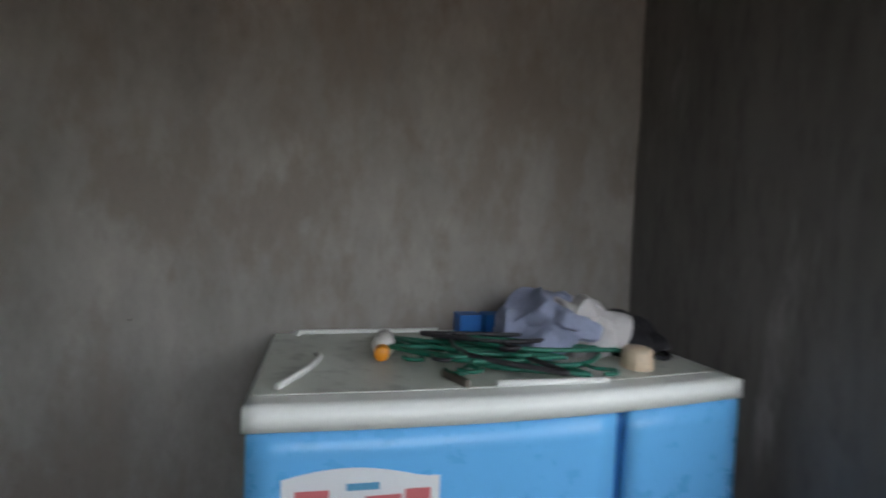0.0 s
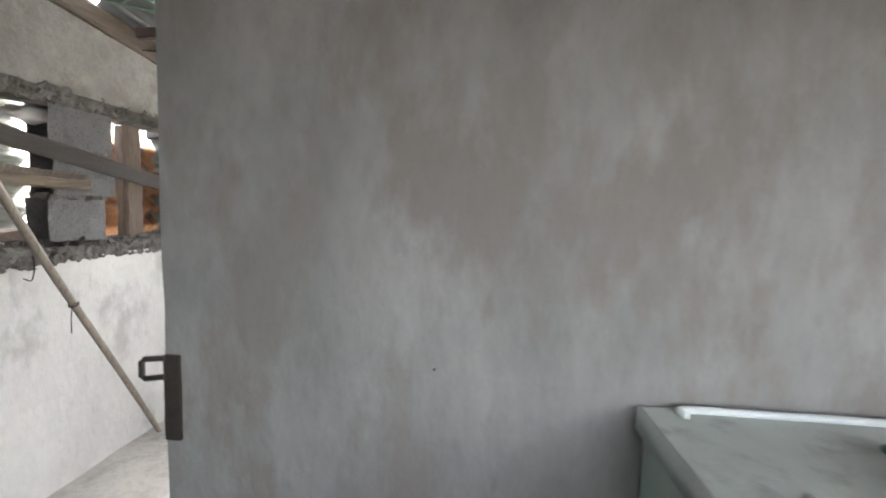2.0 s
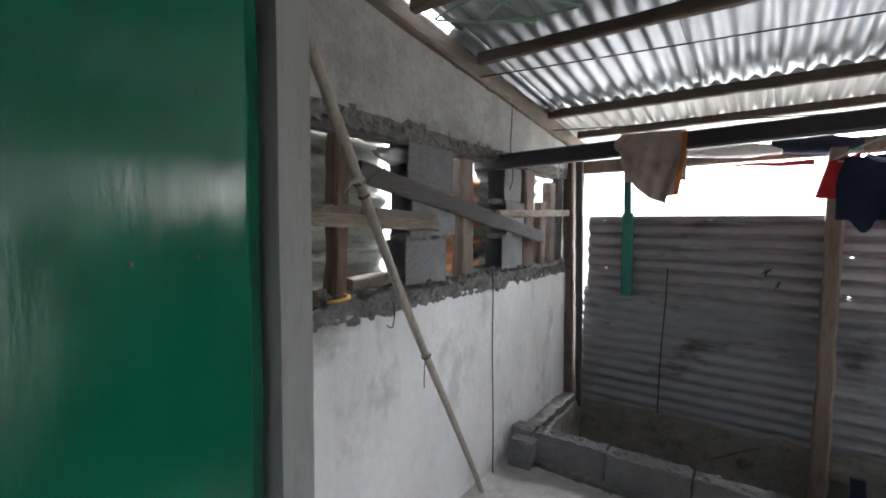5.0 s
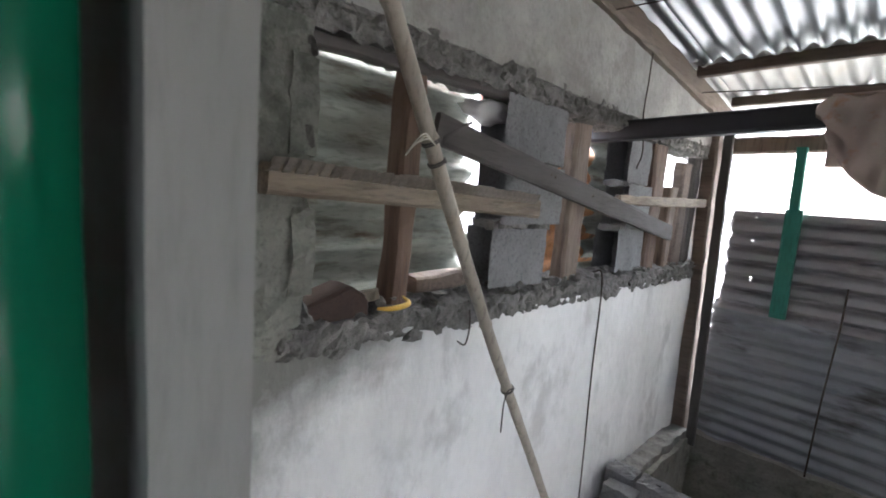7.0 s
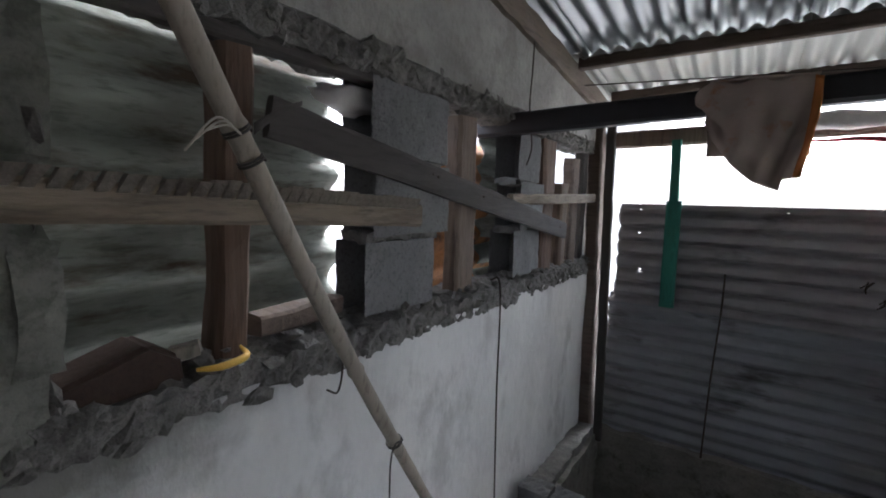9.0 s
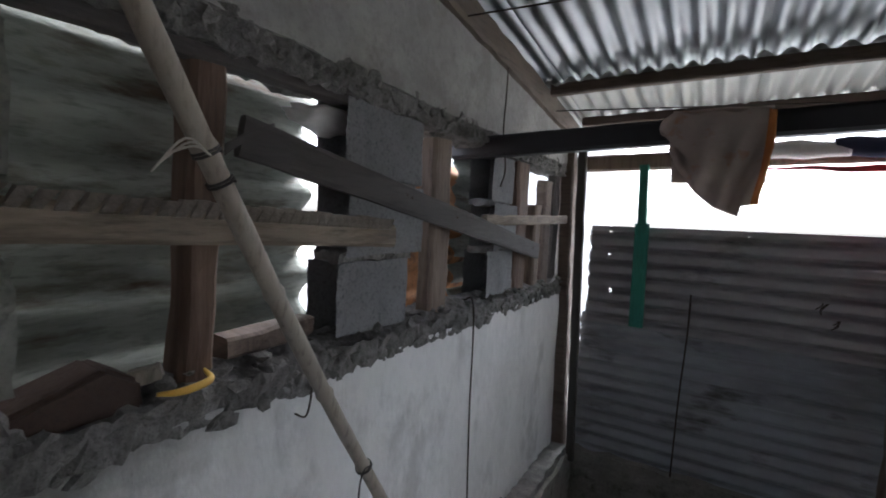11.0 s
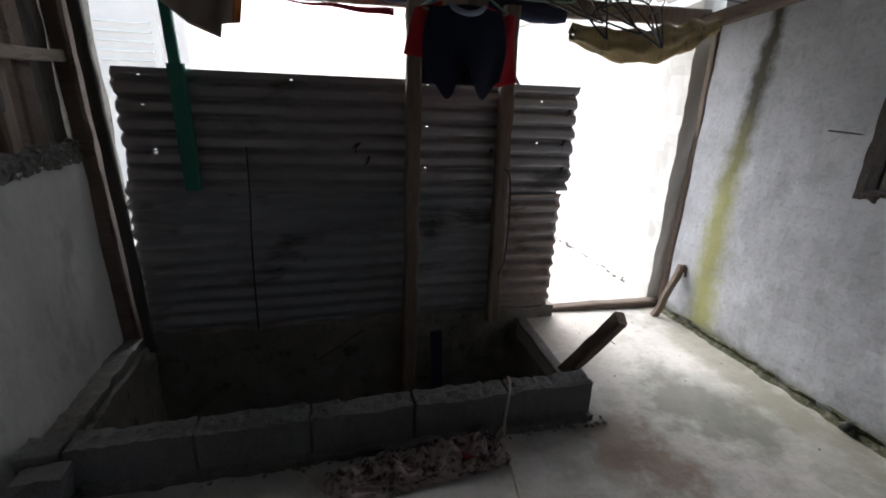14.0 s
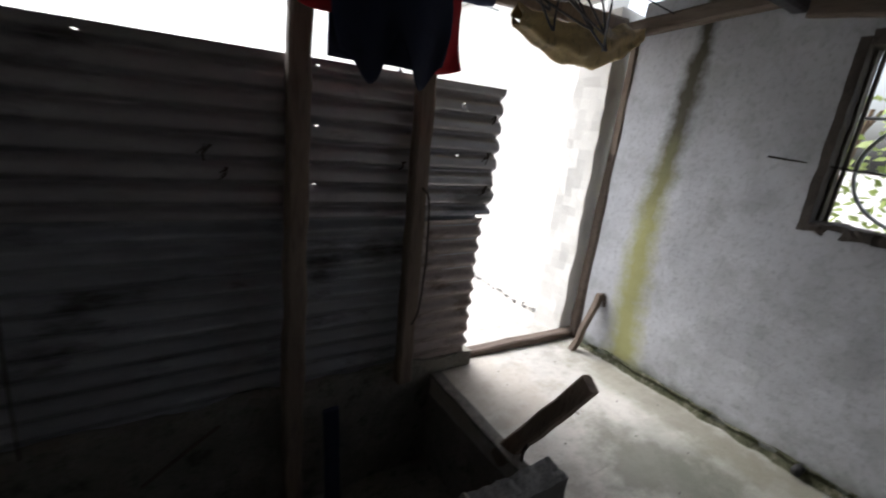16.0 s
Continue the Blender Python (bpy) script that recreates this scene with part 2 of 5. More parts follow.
def right_wall_material():
    """Grey-white paint with an algae streak down it and green damp along its foot."""
    m, (n, l, b, tc, noise_tex, ramp, mix, colour) = mat("damp_white_wall_paint", (0.50, 0.512, 0.54), 0.8, var=0.16, scale=3.6, bump=0.22, fine=24, grime=0.38, stain=(0.43, 0.44, 0.455), stain_at=0.55)
    sep = n.new("ShaderNodeSeparateXYZ")
    l.new(tc.outputs["Object"], sep.inputs[0])

    def math_node(op, a, c=0.0):
        x = n.new("ShaderNodeMath")
        x.operation = op
        for sock, v in ((x.inputs[0], a), (x.inputs[1], c)):
            if isinstance(v, (int, float)):
                sock.default_value = v
            else:
                l.new(v, sock)
        return x.outputs[0]

    y, z = sep.outputs[1], sep.outputs[2]
    bend = math_node("MULTIPLY", math_node("COSINE", math_node("MULTIPLY", math_node("SUBTRACT", z, 0.75), 2.6)), 0.035)
    wob = math_node("MULTIPLY", math_node("SUBTRACT", noise_tex(5.0, 4.0, tc.outputs["Object"]), 0.5), 0.09)
    centre = math_node("ADD", math_node("ADD", 3.638, bend), wob)
    width = math_node("ADD", 0.036, math_node("MULTIPLY", math_node("SUBTRACT", 1.9, z), 0.030))
    off = math_node("DIVIDE", math_node("ABSOLUTE", math_node("SUBTRACT", y, centre)), width)
    streak = ramp(math_node("ADD", off, math_node("MULTIPLY", math_node("SUBTRACT", noise_tex(16.0, 6.0, tc.outputs["Object"]), 0.5), 1.6)), 1.75, 0.35)
    shade = ramp(math_node("ADD", z, math_node("MULTIPLY", wob, 4.0)), 0.85, 1.4)
    algae = mix(shade, (0.34, 0.335, 0.13), (0.05, 0.043, 0.018))
    colour = mix(math_node("MULTIPLY", streak, 0.95), colour, algae)
    foot = ramp(math_node("ADD", z, math_node("MULTIPLY", wob, 2.2)), 0.11, 0.02)
    colour = mix(math_node("MULTIPLY", foot, 0.8), colour, (0.085, 0.092, 0.045))
    l.new(colour, b.inputs["Base Color"])
    return m


def floor_material():
    """Trowelled cement with a brown spill, damp patches, a worn green edge and darker near areas."""
    m, (n, l, b, tc, noise_tex, ramp, mix, colour) = mat("worn_cement_floor", (0.46, 0.445, 0.42), 0.55, var=0.2, scale=2.6, bump=0.45, fine=26, stain=(0.34, 0.325, 0.295), stain_at=0.57, grime=0.35)
    rough_edge = noise_tex(7.0, 12.0, tc.outputs["Object"])

    def spot(centre, size, tint, strength):
        nonlocal colour
        d = n.new("ShaderNodeVectorMath")
        d.operation = "DISTANCE"
        sc = n.new("ShaderNodeMapping")
        sc.vector_type = "TEXTURE"
        sc.inputs["Location"].default_value = (*centre, 0)
        sc.inputs["Scale"].default_value = (*size, 1)
        l.new(tc.outputs["Object"], sc.inputs[0])
        l.new(sc.outputs[0], d.inputs[0])
        a = n.new("ShaderNodeMath")
        a.operation = "MULTIPLY_ADD"
        l.new(rough_edge, a.inputs[0])
        a.inputs[1].default_value = 2.2
        l.new(d.outputs["Value"], a.inputs[2])
        f = ramp(a.outputs[0], 2.1, 1.55)
        k = n.new("ShaderNodeMath")
        k.operation = "MULTIPLY"
        l.new(f, k.inputs[0])
        k.inputs[1].default_value = strength
        colour = mix(k.outputs[0], colour, tint)

    brown, damp = (0.185, 0.118, 0.078), (0.155, 0.16, 0.13)
    spot((0.86, 2.72), (0.36, 0.60), (0.24, 0.24, 0.20), 0.55)
    spot((0.97, 3.25), (0.18, 1.12), (0.20, 0.19, 0.135), 0.6)
    spot((0.53, 3.02), (0.30, 0.41), damp, 0.75)
    spot((0.66, 2.88), (0.18, 0.24), damp, 0.6)
    spot((0.0, 2.90), (0.22, 0.22), brown, 0.7)
    spot((0.10, 2.70), (0.17, 0.22), brown, 0.75)
    spot((-0.12, 2.72), (0.15, 0.15), brown, 0.45)
    spot((0.76, 3.30), (0.11, 0.33), (0.60, 0.585, 0.55), 0.35)
    spot((0.2, 3.8), (0.45, 0.45), (0.33, 0.28, 0.22), 0.45)
    spot((-0.6, 2.2), (0.90, 0.52), (0.30, 0.28, 0.25), 0.5)
    l.new(colour, b.inputs["Base Color"])
    return m


def left_wall_material():
    """Smeared white skim coat; shade is painted in as grey towards the broken opening's near end."""
    m, (n, l, b, tc, noise_tex, ramp, mix, colour) = mat("smeared_white_skim_coat", (0.70, 0.695, 0.69), 0.85, var=0.16, scale=3.2, stretch=(1, 1, 0.6), bump=0.45, fine=28, grime=0.12, stain=(0.52, 0.515, 0.51), stain_at=0.6)
    sep = n.new("ShaderNodeSeparateXYZ")
    l.new(tc.outputs["Object"], sep.inputs[0])
    a = n.new("ShaderNodeMath")
    a.operation = "MULTIPLY_ADD"
    l.new(sep.outputs[1], a.inputs[0])
    a.inputs[1].default_value = -0.75
    l.new(sep.outputs[2], a.inputs[2])
    c = n.new("ShaderNodeMath")
    c.operation = "MULTIPLY_ADD"
    l.new(noise_tex(5.0, 6.0, tc.outputs["Object"]), c.inputs[0])
    c.inputs[1].default_value = 0.7
    l.new(a.outputs[0], c.inputs[2])
    colour = mix(ramp(c.outputs[0], 0.02, 0.30), colour, (0.21, 0.207, 0.19))
    l.new(colour, b.inputs["Base Color"])
    return m


M_RIGHT, M_FLOOR, M_SKIM = right_wall_material(), floor_material(), left_wall_material()


# ---- mesh helpers ----
def link_mesh(name, bm, material, parent=None, base=None, smooth=False):
    """One mesh object from a bmesh in world coordinates, its origin at base."""
    if base is None:
        xs = [v.co for v in bm.verts]
        base = Vector(((min(c.x for c in xs) + max(c.x for c in xs)) / 2, (min(c.y for c in xs) + max(c.y for c in xs)) / 2, min(c.z for c in xs)))
    base = Vector(base)
    bmesh.ops.translate(bm, verts=bm.verts, vec=-base)
    bmesh.ops.recalc_face_normals(bm, faces=bm.faces)
    me = bpy.data.meshes.new(name)
    bm.to_mesh(me)
    bm.free()
    me.materials.append(material)
    if smooth:
        for p in me.polygons:
            p.use_smooth = True
    ob = new(name, me)
    if parent is None:
        ob.location = base
    else:
        up = Vector(parent["at"])
        ob.parent = parent
        ob.location = base - up
    ob["at"] = tuple(base)
    return ob


def structure(name, bm, material, label="", category="", smooth=False):
    ob = link_mesh(name, bm, material, None, (0, 0, 0), smooth)
    return tagged(ob, label, category or "structure", kind="structure")


def thing(name, bm, material, label, category, group="", smooth=False):
    return tagged(link_mesh(name, bm, material, None, None, smooth), label, category, group)


def root(name, base, label, category, group="", kind=""):
    ob = new(name)
    ob.location = base
    ob.empty_display_size = 0.05
    ob["at"] = tuple(base)
    return tagged(ob, label, category, group, kind)


def part(name, bm, material, parent, label="", smooth=False):
    return tagged(link_mesh(name, bm, material, parent, None, smooth), label)


def grid_box(a, b, cell=0.05, amp=0.0, freq=14.0, warp=None, bm=None, seed=0.0, keep=None):
    """A box of small quads, its surface unsettled by noise."""
    bm = bm or bmesh.new()
    a, b = Vector(a), Vector(b)
    n = [max(1, min(200, round((b[i] - a[i]) / cell))) for i in range(3)]
    seen = {}

    def vert(i, j, k):
        if (i, j, k) not in seen:
            p = Vector((a[0] + (b[0] - a[0]) * i / n[0], a[1] + (b[1] - a[1]) * j / n[1], a[2] + (b[2] - a[2]) * k / n[2]))
            if warp:
                p = Vector(warp(p))
            if amp:
                q = p * freq + Vector((seed, seed * 1.7, seed * 0.3))
                p = p + amp * (noise.noise_vector(q) + 0.5 * noise.noise_vector(q * 2.6))
            seen[(i, j, k)] = bm.verts.new(p)
        return seen[(i, j, k)]

    for ax, lo in ((0, 0), (0, 1), (1, 0), (1, 1), (2, 0), (2, 1)):
        u, v = [(1, 2), (0, 2), (0, 1)][ax]
        for i in range(n[u]):
            for j in range(n[v]):
                quad = []
                for di, dj in ((0, 0), (1, 0), (1, 1), (0, 1)):
                    idx = [0, 0, 0]
                    idx[ax], idx[u], idx[v] = lo * n[ax], i + di, j + dj
                    quad.append(vert(*idx))
                bm.faces.new(quad)
    return bm


def beam(p0, p1, w, h, seed=0.0, amp=0.004, up=(0, 0, 1), bm=None, taper=1.0, cell=0.08):
    """A rough-sawn length of timber from p0 to p1, w wide and h high, with softened arrises."""
    bm = bm or bmesh.new()
    p0, p1 = Vector(p0), Vector(p1)
    d = (p1 - p0).normalized()
    side = d.cross(Vector(up)).normalized()
    top = side.cross(d).normalized()
    count = max(2, int((p1 - p0).length / cell))
    e = 0.14
    ring = [(-0.5, -0.5 + e), (-0.5, 0.5 - e), (-0.5 + e, 0.5), (0.5 - e, 0.5), (0.5, 0.5 - e), (0.5, -0.5 + e), (0.5 - e, -0.5), (-0.5 + e, -0.5)]
    rows = []
    for i in range(count + 1):
        t = i / count
        k = 1 + (taper - 1) * t
        row = []
        for u, v in ring:
            p = p0 + (p1 - p0) * t + side * (u * w * k) + top * (v * h * k)
            p += amp * noise.noise_vector(p * 9 + Vector((seed, seed, seed))) + 0.5 * amp * noise.noise_vector(p * 31)
            row.append(bm.verts.new(p))
        rows.append(row)
    for r, s in zip(rows, rows[1:]):
        for i in range(8):
            bm.faces.new((r[i], r[(i + 1) % 8], s[(i + 1) % 8], s[i]))
    bm.faces.new(rows[0][::-1]), bm.faces.new(rows[-1])
    return bm


def tube(points, r, sides=8, bm=None, radii=None):
    """A round bar through the points."""
    bm = bm or bmesh.new()
    pts = [Vector(p) for p in points]
    rows, side = [], None
    for i, p in enumerate(pts):
        d = (pts[min(i + 1, len(pts) - 1)] - pts[max(i - 1, 0)]).normalized()
        if side is None:
            side = d.orthogonal().normalized()
        side = (side - d * side.dot(d)).normalized()
        other = d.cross(side)
        k = radii[i] if radii else r
        rows.append([bm.verts.new(p + k * (math.cos(a) * side + math.sin(a) * other)) for a in [2 * math.pi * j / sides for j in range(sides)]])
    for a, b in zip(rows, rows[1:]):
        for j in range(sides):
            bm.faces.new((a[j], a[(j + 1) % sides], b[(j + 1) % sides], b[j]))
    bm.faces.new(rows[0][::-1]), bm.faces.new(rows[-1])
    return bm


def curve_points(keys, count):
    """Smooth points through a few keys (Catmull-Rom)."""
    k = [Vector(p) for p in keys]
    k = [k[0] * 2 - k[1]] + k + [k[-1] * 2 - k[-2]]
    out = []
    for s in range(len(k) - 3):
        a, b, c, d = k[s : s + 4]
        for i in range(count):
            t = i / count
            out.append(0.5 * (2 * b + (c - a) * t + (2 * a - 5 * b + 4 * c - d) * t * t + (3 * b - a - 3 * c + d) * t ** 3))
    return out + [Vector(keys[-1])]


def corrugated(length, width, pitch, depth, place, thick=0.0016, step=0.04, holes=(), ragged=0.0, seed=0.0, sag=0.0, per=8, bm=None, sharp=0.0):
    """A corrugated sheet: ribs run along u (length), waves across v (width). place(u, v, w) gives the world point."""
    bm = bm or bmesh.new()
    nu, nv = max(2, round(length / step)), max(4, round(width / pitch * per))
    skip = set()
    for hu, hv in holes:
        skip.add((int(hu / length * nu), int(hv / width * nv)))
    layers = []
    for off in (0.0, thick):
        rows = []
        for i in range(nu + 1):
            row = []
            for j in range(nv + 1):
                u, v = length * i / nu, width * j / nv
                uu = u
                if ragged and i in (0, nu):
                    uu += ragged * noise.noise((seed + i, v * 14, 3.1))
                wave = math.sin(2 * math.pi * v / pitch)
                if sharp:
                    off_rib = (v / pitch) % 1.0 - 0.5
                    wave = 2 * math.exp(-((off_rib / sharp) ** 2)) - 1
                w = depth * wave + sag * noise.noise((u * 1.3 + seed, v * 1.9, seed)) + off
                row.append(bm.verts.new(place(uu, v, w)))
            rows.append(row)
        layers.append(rows)
    for n, rows in enumerate(layers):
        for i in range(nu):
            for j in range(nv):
                if (i, j) not in skip:
                    q = (rows[i][j], rows[i + 1][j], rows[i + 1][j + 1], rows[i][j + 1])
                    bm.faces.new(q if n else q[::-1])
    lo, hi = layers
    for j in range(nv):
        bm.faces.new((lo[0][j], hi[0][j], hi[0][j + 1], lo[0][j + 1]))
        bm.faces.new((lo[nu][j + 1], hi[nu][j + 1], hi[nu][j], lo[nu][j]))
    for i in range(nu):
        bm.faces.new((lo[i + 1][0], hi[i + 1][0], hi[i][0], lo[i][0]))
        bm.faces.new((lo[i][nv], hi[i][nv], hi[i + 1][nv], lo[i + 1][nv]))
    return bm


def cloth_grid(nu, nv, point, thick=0.004, bm=None):
    """A cloth of two skins; point(s, t) with s and t from 0 to 1."""
    bm = bm or bmesh.new()
    front = [[Vector(point(i / nu, j / nv)) for j in range(nv + 1)] for i in range(nu + 1)]
    skins = []
    for side in (0.0, 1.0):
        rows = []
        for i in range(nu + 1):
            row = []
            for j in range(nv + 1):
                du = front[min(i + 1, nu)][j] - front[max(i - 1, 0)][j]
                dv = front[i][min(j + 1, nv)] - front[i][max(j - 1, 0)]
                nn = du.cross(dv)
                nn = nn.normalized() if nn.length > 1e-9 else Vector((0, 0, 1))
                row.append(bm.verts.new(front[i][j] + nn * thick * side))
            rows.append(row)
        skins.append(rows)
    a, b = skins
    for i in range(nu):
        for j in range(nv):
            bm.faces.new((a[i][j], a[i + 1][j], a[i + 1][j + 1], a[i][j + 1]))
            bm.faces.new((b[i][j + 1], b[i + 1][j + 1], b[i + 1][j], b[i][j]))
    for i in range(nu):
        bm.faces.new((a[i + 1][0], a[i][0], b[i][0], b[i + 1][0]))
        bm.faces.new((a[i][nv], a[i + 1][nv], b[i + 1][nv], b[i][nv]))
    for j in range(nv):
        bm.faces.new((a[0][j], a[0][j + 1], b[0][j + 1], b[0][j]))
        bm.faces.new((a[nu][j + 1], a[nu][j], b[nu][j], b[nu][j + 1]))
    return bm


def blob(centre, size, seed=0.0, amp=0.25, freq=2.0, level=3):
    bm = bmesh.new()
    bmesh.ops.create_icosphere(bm, subdivisions=level, radius=1.0)
    for v in bm.verts:
        k = 1 + amp * noise.noise(v.co * freq + Vector((seed, seed, seed)))
        v.co = Vector([centre[i] + v.co[i] * size[i] * k for i in range(3)])
    return bm


XL, XR, YF, YM, YA = -2.29, 1.106, 4.055, 1.10, 0.95


def roof_z(y):
    return 2.555 - 0.108 * y


# ---- large structure ----
gm = bmesh.new()
xs, ys = (-90, -30, -8, -3.15, 1.2, 6, 30, 90), (-90, -30, -8, -1.05, 4.1, 9, 40, 120)
gv = {(i, j): gm.verts.new((x, y, -0.06)) for i, x in enumerate(xs) for j, y in enumerate(ys)}
for i in range(7):
    for j in range(7):
        if (i, j) != (3, 3):
            gm.faces.new((gv[i, j], gv[i + 1, j], gv[i + 1, j + 1], gv[i, j + 1]))
structure("ground", gm, M_YARD, "pale worn concrete yard under the open sky", "ground")
structure("ground_side", grid_box((-3.15, YM + 0.03, -0.1), (-2.43, 4.1, -0.06), 0.3, 0.004, 3), M_YARD, "pale worn concrete strip beside the kitchen wall", "ground")
# kitchen floor round the sunken pit
PX0, PX1, PY0, PY1, PZ = -2.17, 0.0, 3.13, 4.02, -0.55
structure("floor_kitchen", grid_box((-2.6, YA - 0.1, -0.12), (1.4, PY0, 0), 0.09, 0.004, 5), M_FLOOR, "worn grey cement floor with damp brown stains", "floor")
structure("floor_by_doorway", grid_box((PX1, PY0, -0.12), (1.4, 4.35, 0), 0.06, 0.006, 6), M_FLOOR, "worn grey cement floor by the back doorway", "floor")
structure("floor_pit", grid_box((PX0 - 0.1, PY0 - 0.1, PZ - 0.1), (PX1 + 0.1, PY1 + 0.1, PZ), 0.12, 0.02, 4), M_DAMP, "dark damp bottom of the sunken pit", "floor")
structure("wall_pit_far", grid_box((-2.4, PY1, PZ), (PX1 + 0.26, 4.14, 0.085), 0.05, 0.014, 7, lambda p: (p.x, p.y, p.z + (0.03 * noise.noise((p.x * 5, 1.0, 2.0)) if p.z > 0 else 0))), M_DAMP, "damp rough concrete edge under the metal sheets", "wall")
structure("wall_pit_right", grid_box((PX1, PY0, PZ), (PX1 + 0.1, PY1 - 0.003, -0.124), 0.06, 0.01, 7), M_DAMP, "damp rough concrete side of the pit", "wall")
structure("wall_pit_left", grid_box((-2.4, PY0, PZ), (PX0, PY1 - 0.003, 0.06), 0.05, 0.012, 7), M_DAMP, "damp rough concrete ledge beside the pit", "wall")
structure("wall_pit_near", grid_box((PX0 + 0.003, PY0 - 0.1, PZ), (PX1 - 0.003, PY0, -0.124), 0.08, 0.012, 7), M_DAMP, "damp rough concrete side of the pit", "wall")
structure("floor_room", grid_box((-3.2, -1.05, -0.12), (1.4, YA - 0.1, 0), 0.3, 0.003, 4), M_DARKCEM, "grey cement floor of the inner room", "floor")

# wall between the inner room and the kitchen, with the doorway through it
JL, JR = -1.69, -0.91
structure("wall_middle", grid_box((JR, YA, 0), (XR, YM, 2.44), 0.09, 0.004, 6), M_CEMENT, "bare grey cement wall with vertical trowel streaks", "wall")
structure("wall_middle_left", grid_box((-3.2, YA, 0), (JL - 0.075, YM + 0.02, 2.44), 0.09, 0.004, 6), M_CEMENT, "bare grey cement wall beside the doorway", "wall")
structure("wall_above_door", grid_box((JL - 0.071, YA + 0.003, 2.08), (JR - 0.003, YM - 0.003, 2.44), 0.09, 0.004, 6), M_CEMENT, "bare grey cement wall above the doorway", "wall")
structure("door_frame", grid_box((JL - 0.071, YA + 0.106, 0), (JL, YM + 0.018, 2.077), 0.1, 0.0012, 5), M_JAMB, "grey wooden door jamb", "door frame")
# inner room shell; unseen side and front windows, added behind the walker, light it
OY0, OY1, OZ0, OZ1 = -0.85, 0.14, 0.98, 1.86
DX0, DX1, DZ0, DZ1 = -0.45, 0.86, 1.16, 2.02
structure("wall_room_right", grid_box((0.90, OY1, 0), (1.05, YA - 0.003, 2.44), 0.12, 0.006, 5), M_DARKCEM, "streaked cement wall of the inner room, shade in its colour", "wall")
structure("wall_room_right_low", grid_box((0.90, OY0, 0), (1.05, OY1 - 0.003, OZ0), 0.2, 0.004, 5), M_DARKCEM, "shade-toned cement wall under the added side window", "wall")
structure("wall_room_right_over", grid_box((0.90, OY0, OZ1), (1.05, OY1 - 0.003, 2.44), 0.2, 0.004, 5), M_DARKCEM, "shade-toned cement wall over the added side window", "wall")
structure("wall_room_right_end", grid_box((0.90, -1.05, 0), (1.05, OY0 - 0.003, 2.44), 0.2, 0.004, 5), M_DARKCEM, "streaked cement wall of the inner room, shade in its colour", "wall")
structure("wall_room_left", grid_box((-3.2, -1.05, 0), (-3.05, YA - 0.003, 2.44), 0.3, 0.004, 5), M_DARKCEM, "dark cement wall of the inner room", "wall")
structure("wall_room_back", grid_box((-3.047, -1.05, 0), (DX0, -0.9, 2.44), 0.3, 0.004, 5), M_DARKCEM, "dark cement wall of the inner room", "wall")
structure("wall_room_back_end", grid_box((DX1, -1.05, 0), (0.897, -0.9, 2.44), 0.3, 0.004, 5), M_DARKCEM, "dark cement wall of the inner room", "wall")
structure("wall_room_back_over", grid_box((DX0 + 0.003, -1.05, DZ1), (DX1 - 0.003, -0.9, 2.44), 0.3, 0.004, 5), M_DARKCEM, "dark cement wall over the added front window", "wall")
structure("wall_room_back_low", grid_box((DX0 + 0.003, -1.05, 0), (DX1 - 0.003, -0.9, DZ0), 0.3, 0.004, 5), M_DARKCEM, "dark cement wall under the added front window", "wall")
# dark slabs out of view, added to cut bounce onto the upper wall
structure("ground_dark_front", grid_box((-12.0, -30.0, -0.058), (25.0, -1.053, -0.02), 2.0, 0.006, 3), M_DARKGROUND, "unseen dark ground added before the house to cut bounce", "ground")
structure("ground_dark_side", grid_box((1.403, -1.05, -0.058), (25.0, 0.9, -0.02), 1.0, 0.006, 3), M_DARKGROUND, "unseen dark ground added beside the house to cut bounce", "ground")
structure("ceiling_room", grid_box((-3.2, -1.05, 2.444), (1.15, YM + 0.02, 2.5), 0.4), M_CEIL, "dark plywood ceiling of the inner room", "ceiling")

# kitchen left wall: plastered below, broken opening, gable above
structure("wall_left_low", grid_box((XL - 0.13, YM + 0.023, 0), (XL, YF + 0.02, 1.075), 0.07, 0.008, 4), M_SKIM, "whitish smeared cement plaster wall", "wall")
structure("window_sill_left", grid_box((XL - 0.14, 1.42, 1.08), (XL + 0.004, YF - 0.02, 1.15), 0.016, 0.016, 34, lambda p: (p.x, p.y, p.z - 0.024 * max(0.0, (p.x - XL + 0.07) / 0.074))), M_RUBBLE, "crumbling mortar sill of the unfinished opening", "window sill")
structure("wall_left_pier", grid_box((XL - 0.125, YM + 0.023, 1.06), (XL, 1.45, 1.78), 0.03, 0.012, 11), M_PIER, "rough unplastered edge of the cement wall", "wall")
structure("wall_left_gable", grid_box((XL - 0.13, YM + 0.023, 1.835), (XL, YF + 0.06, 2.4), 0.06, 0.008, 5, lambda p: (p.x, p.y, 1.835 + (roof_z(p.y) - (0.06 if 1.9 < p.y < 2.55 else 0.006) - 1.835) * (p.z - 1.835) / 0.565)), M_GABLE, "grey cement plaster gable under the roof", "wall")
structure("window_lintel_left", grid_box((XL - 0.14, YM + 0.03, 1.77), (XL - 0.004, YF + 0.04, 1.848), 0.017, 0.017, 32), M_RUBBLE, "broken mortar edge above the opening", "lintel")


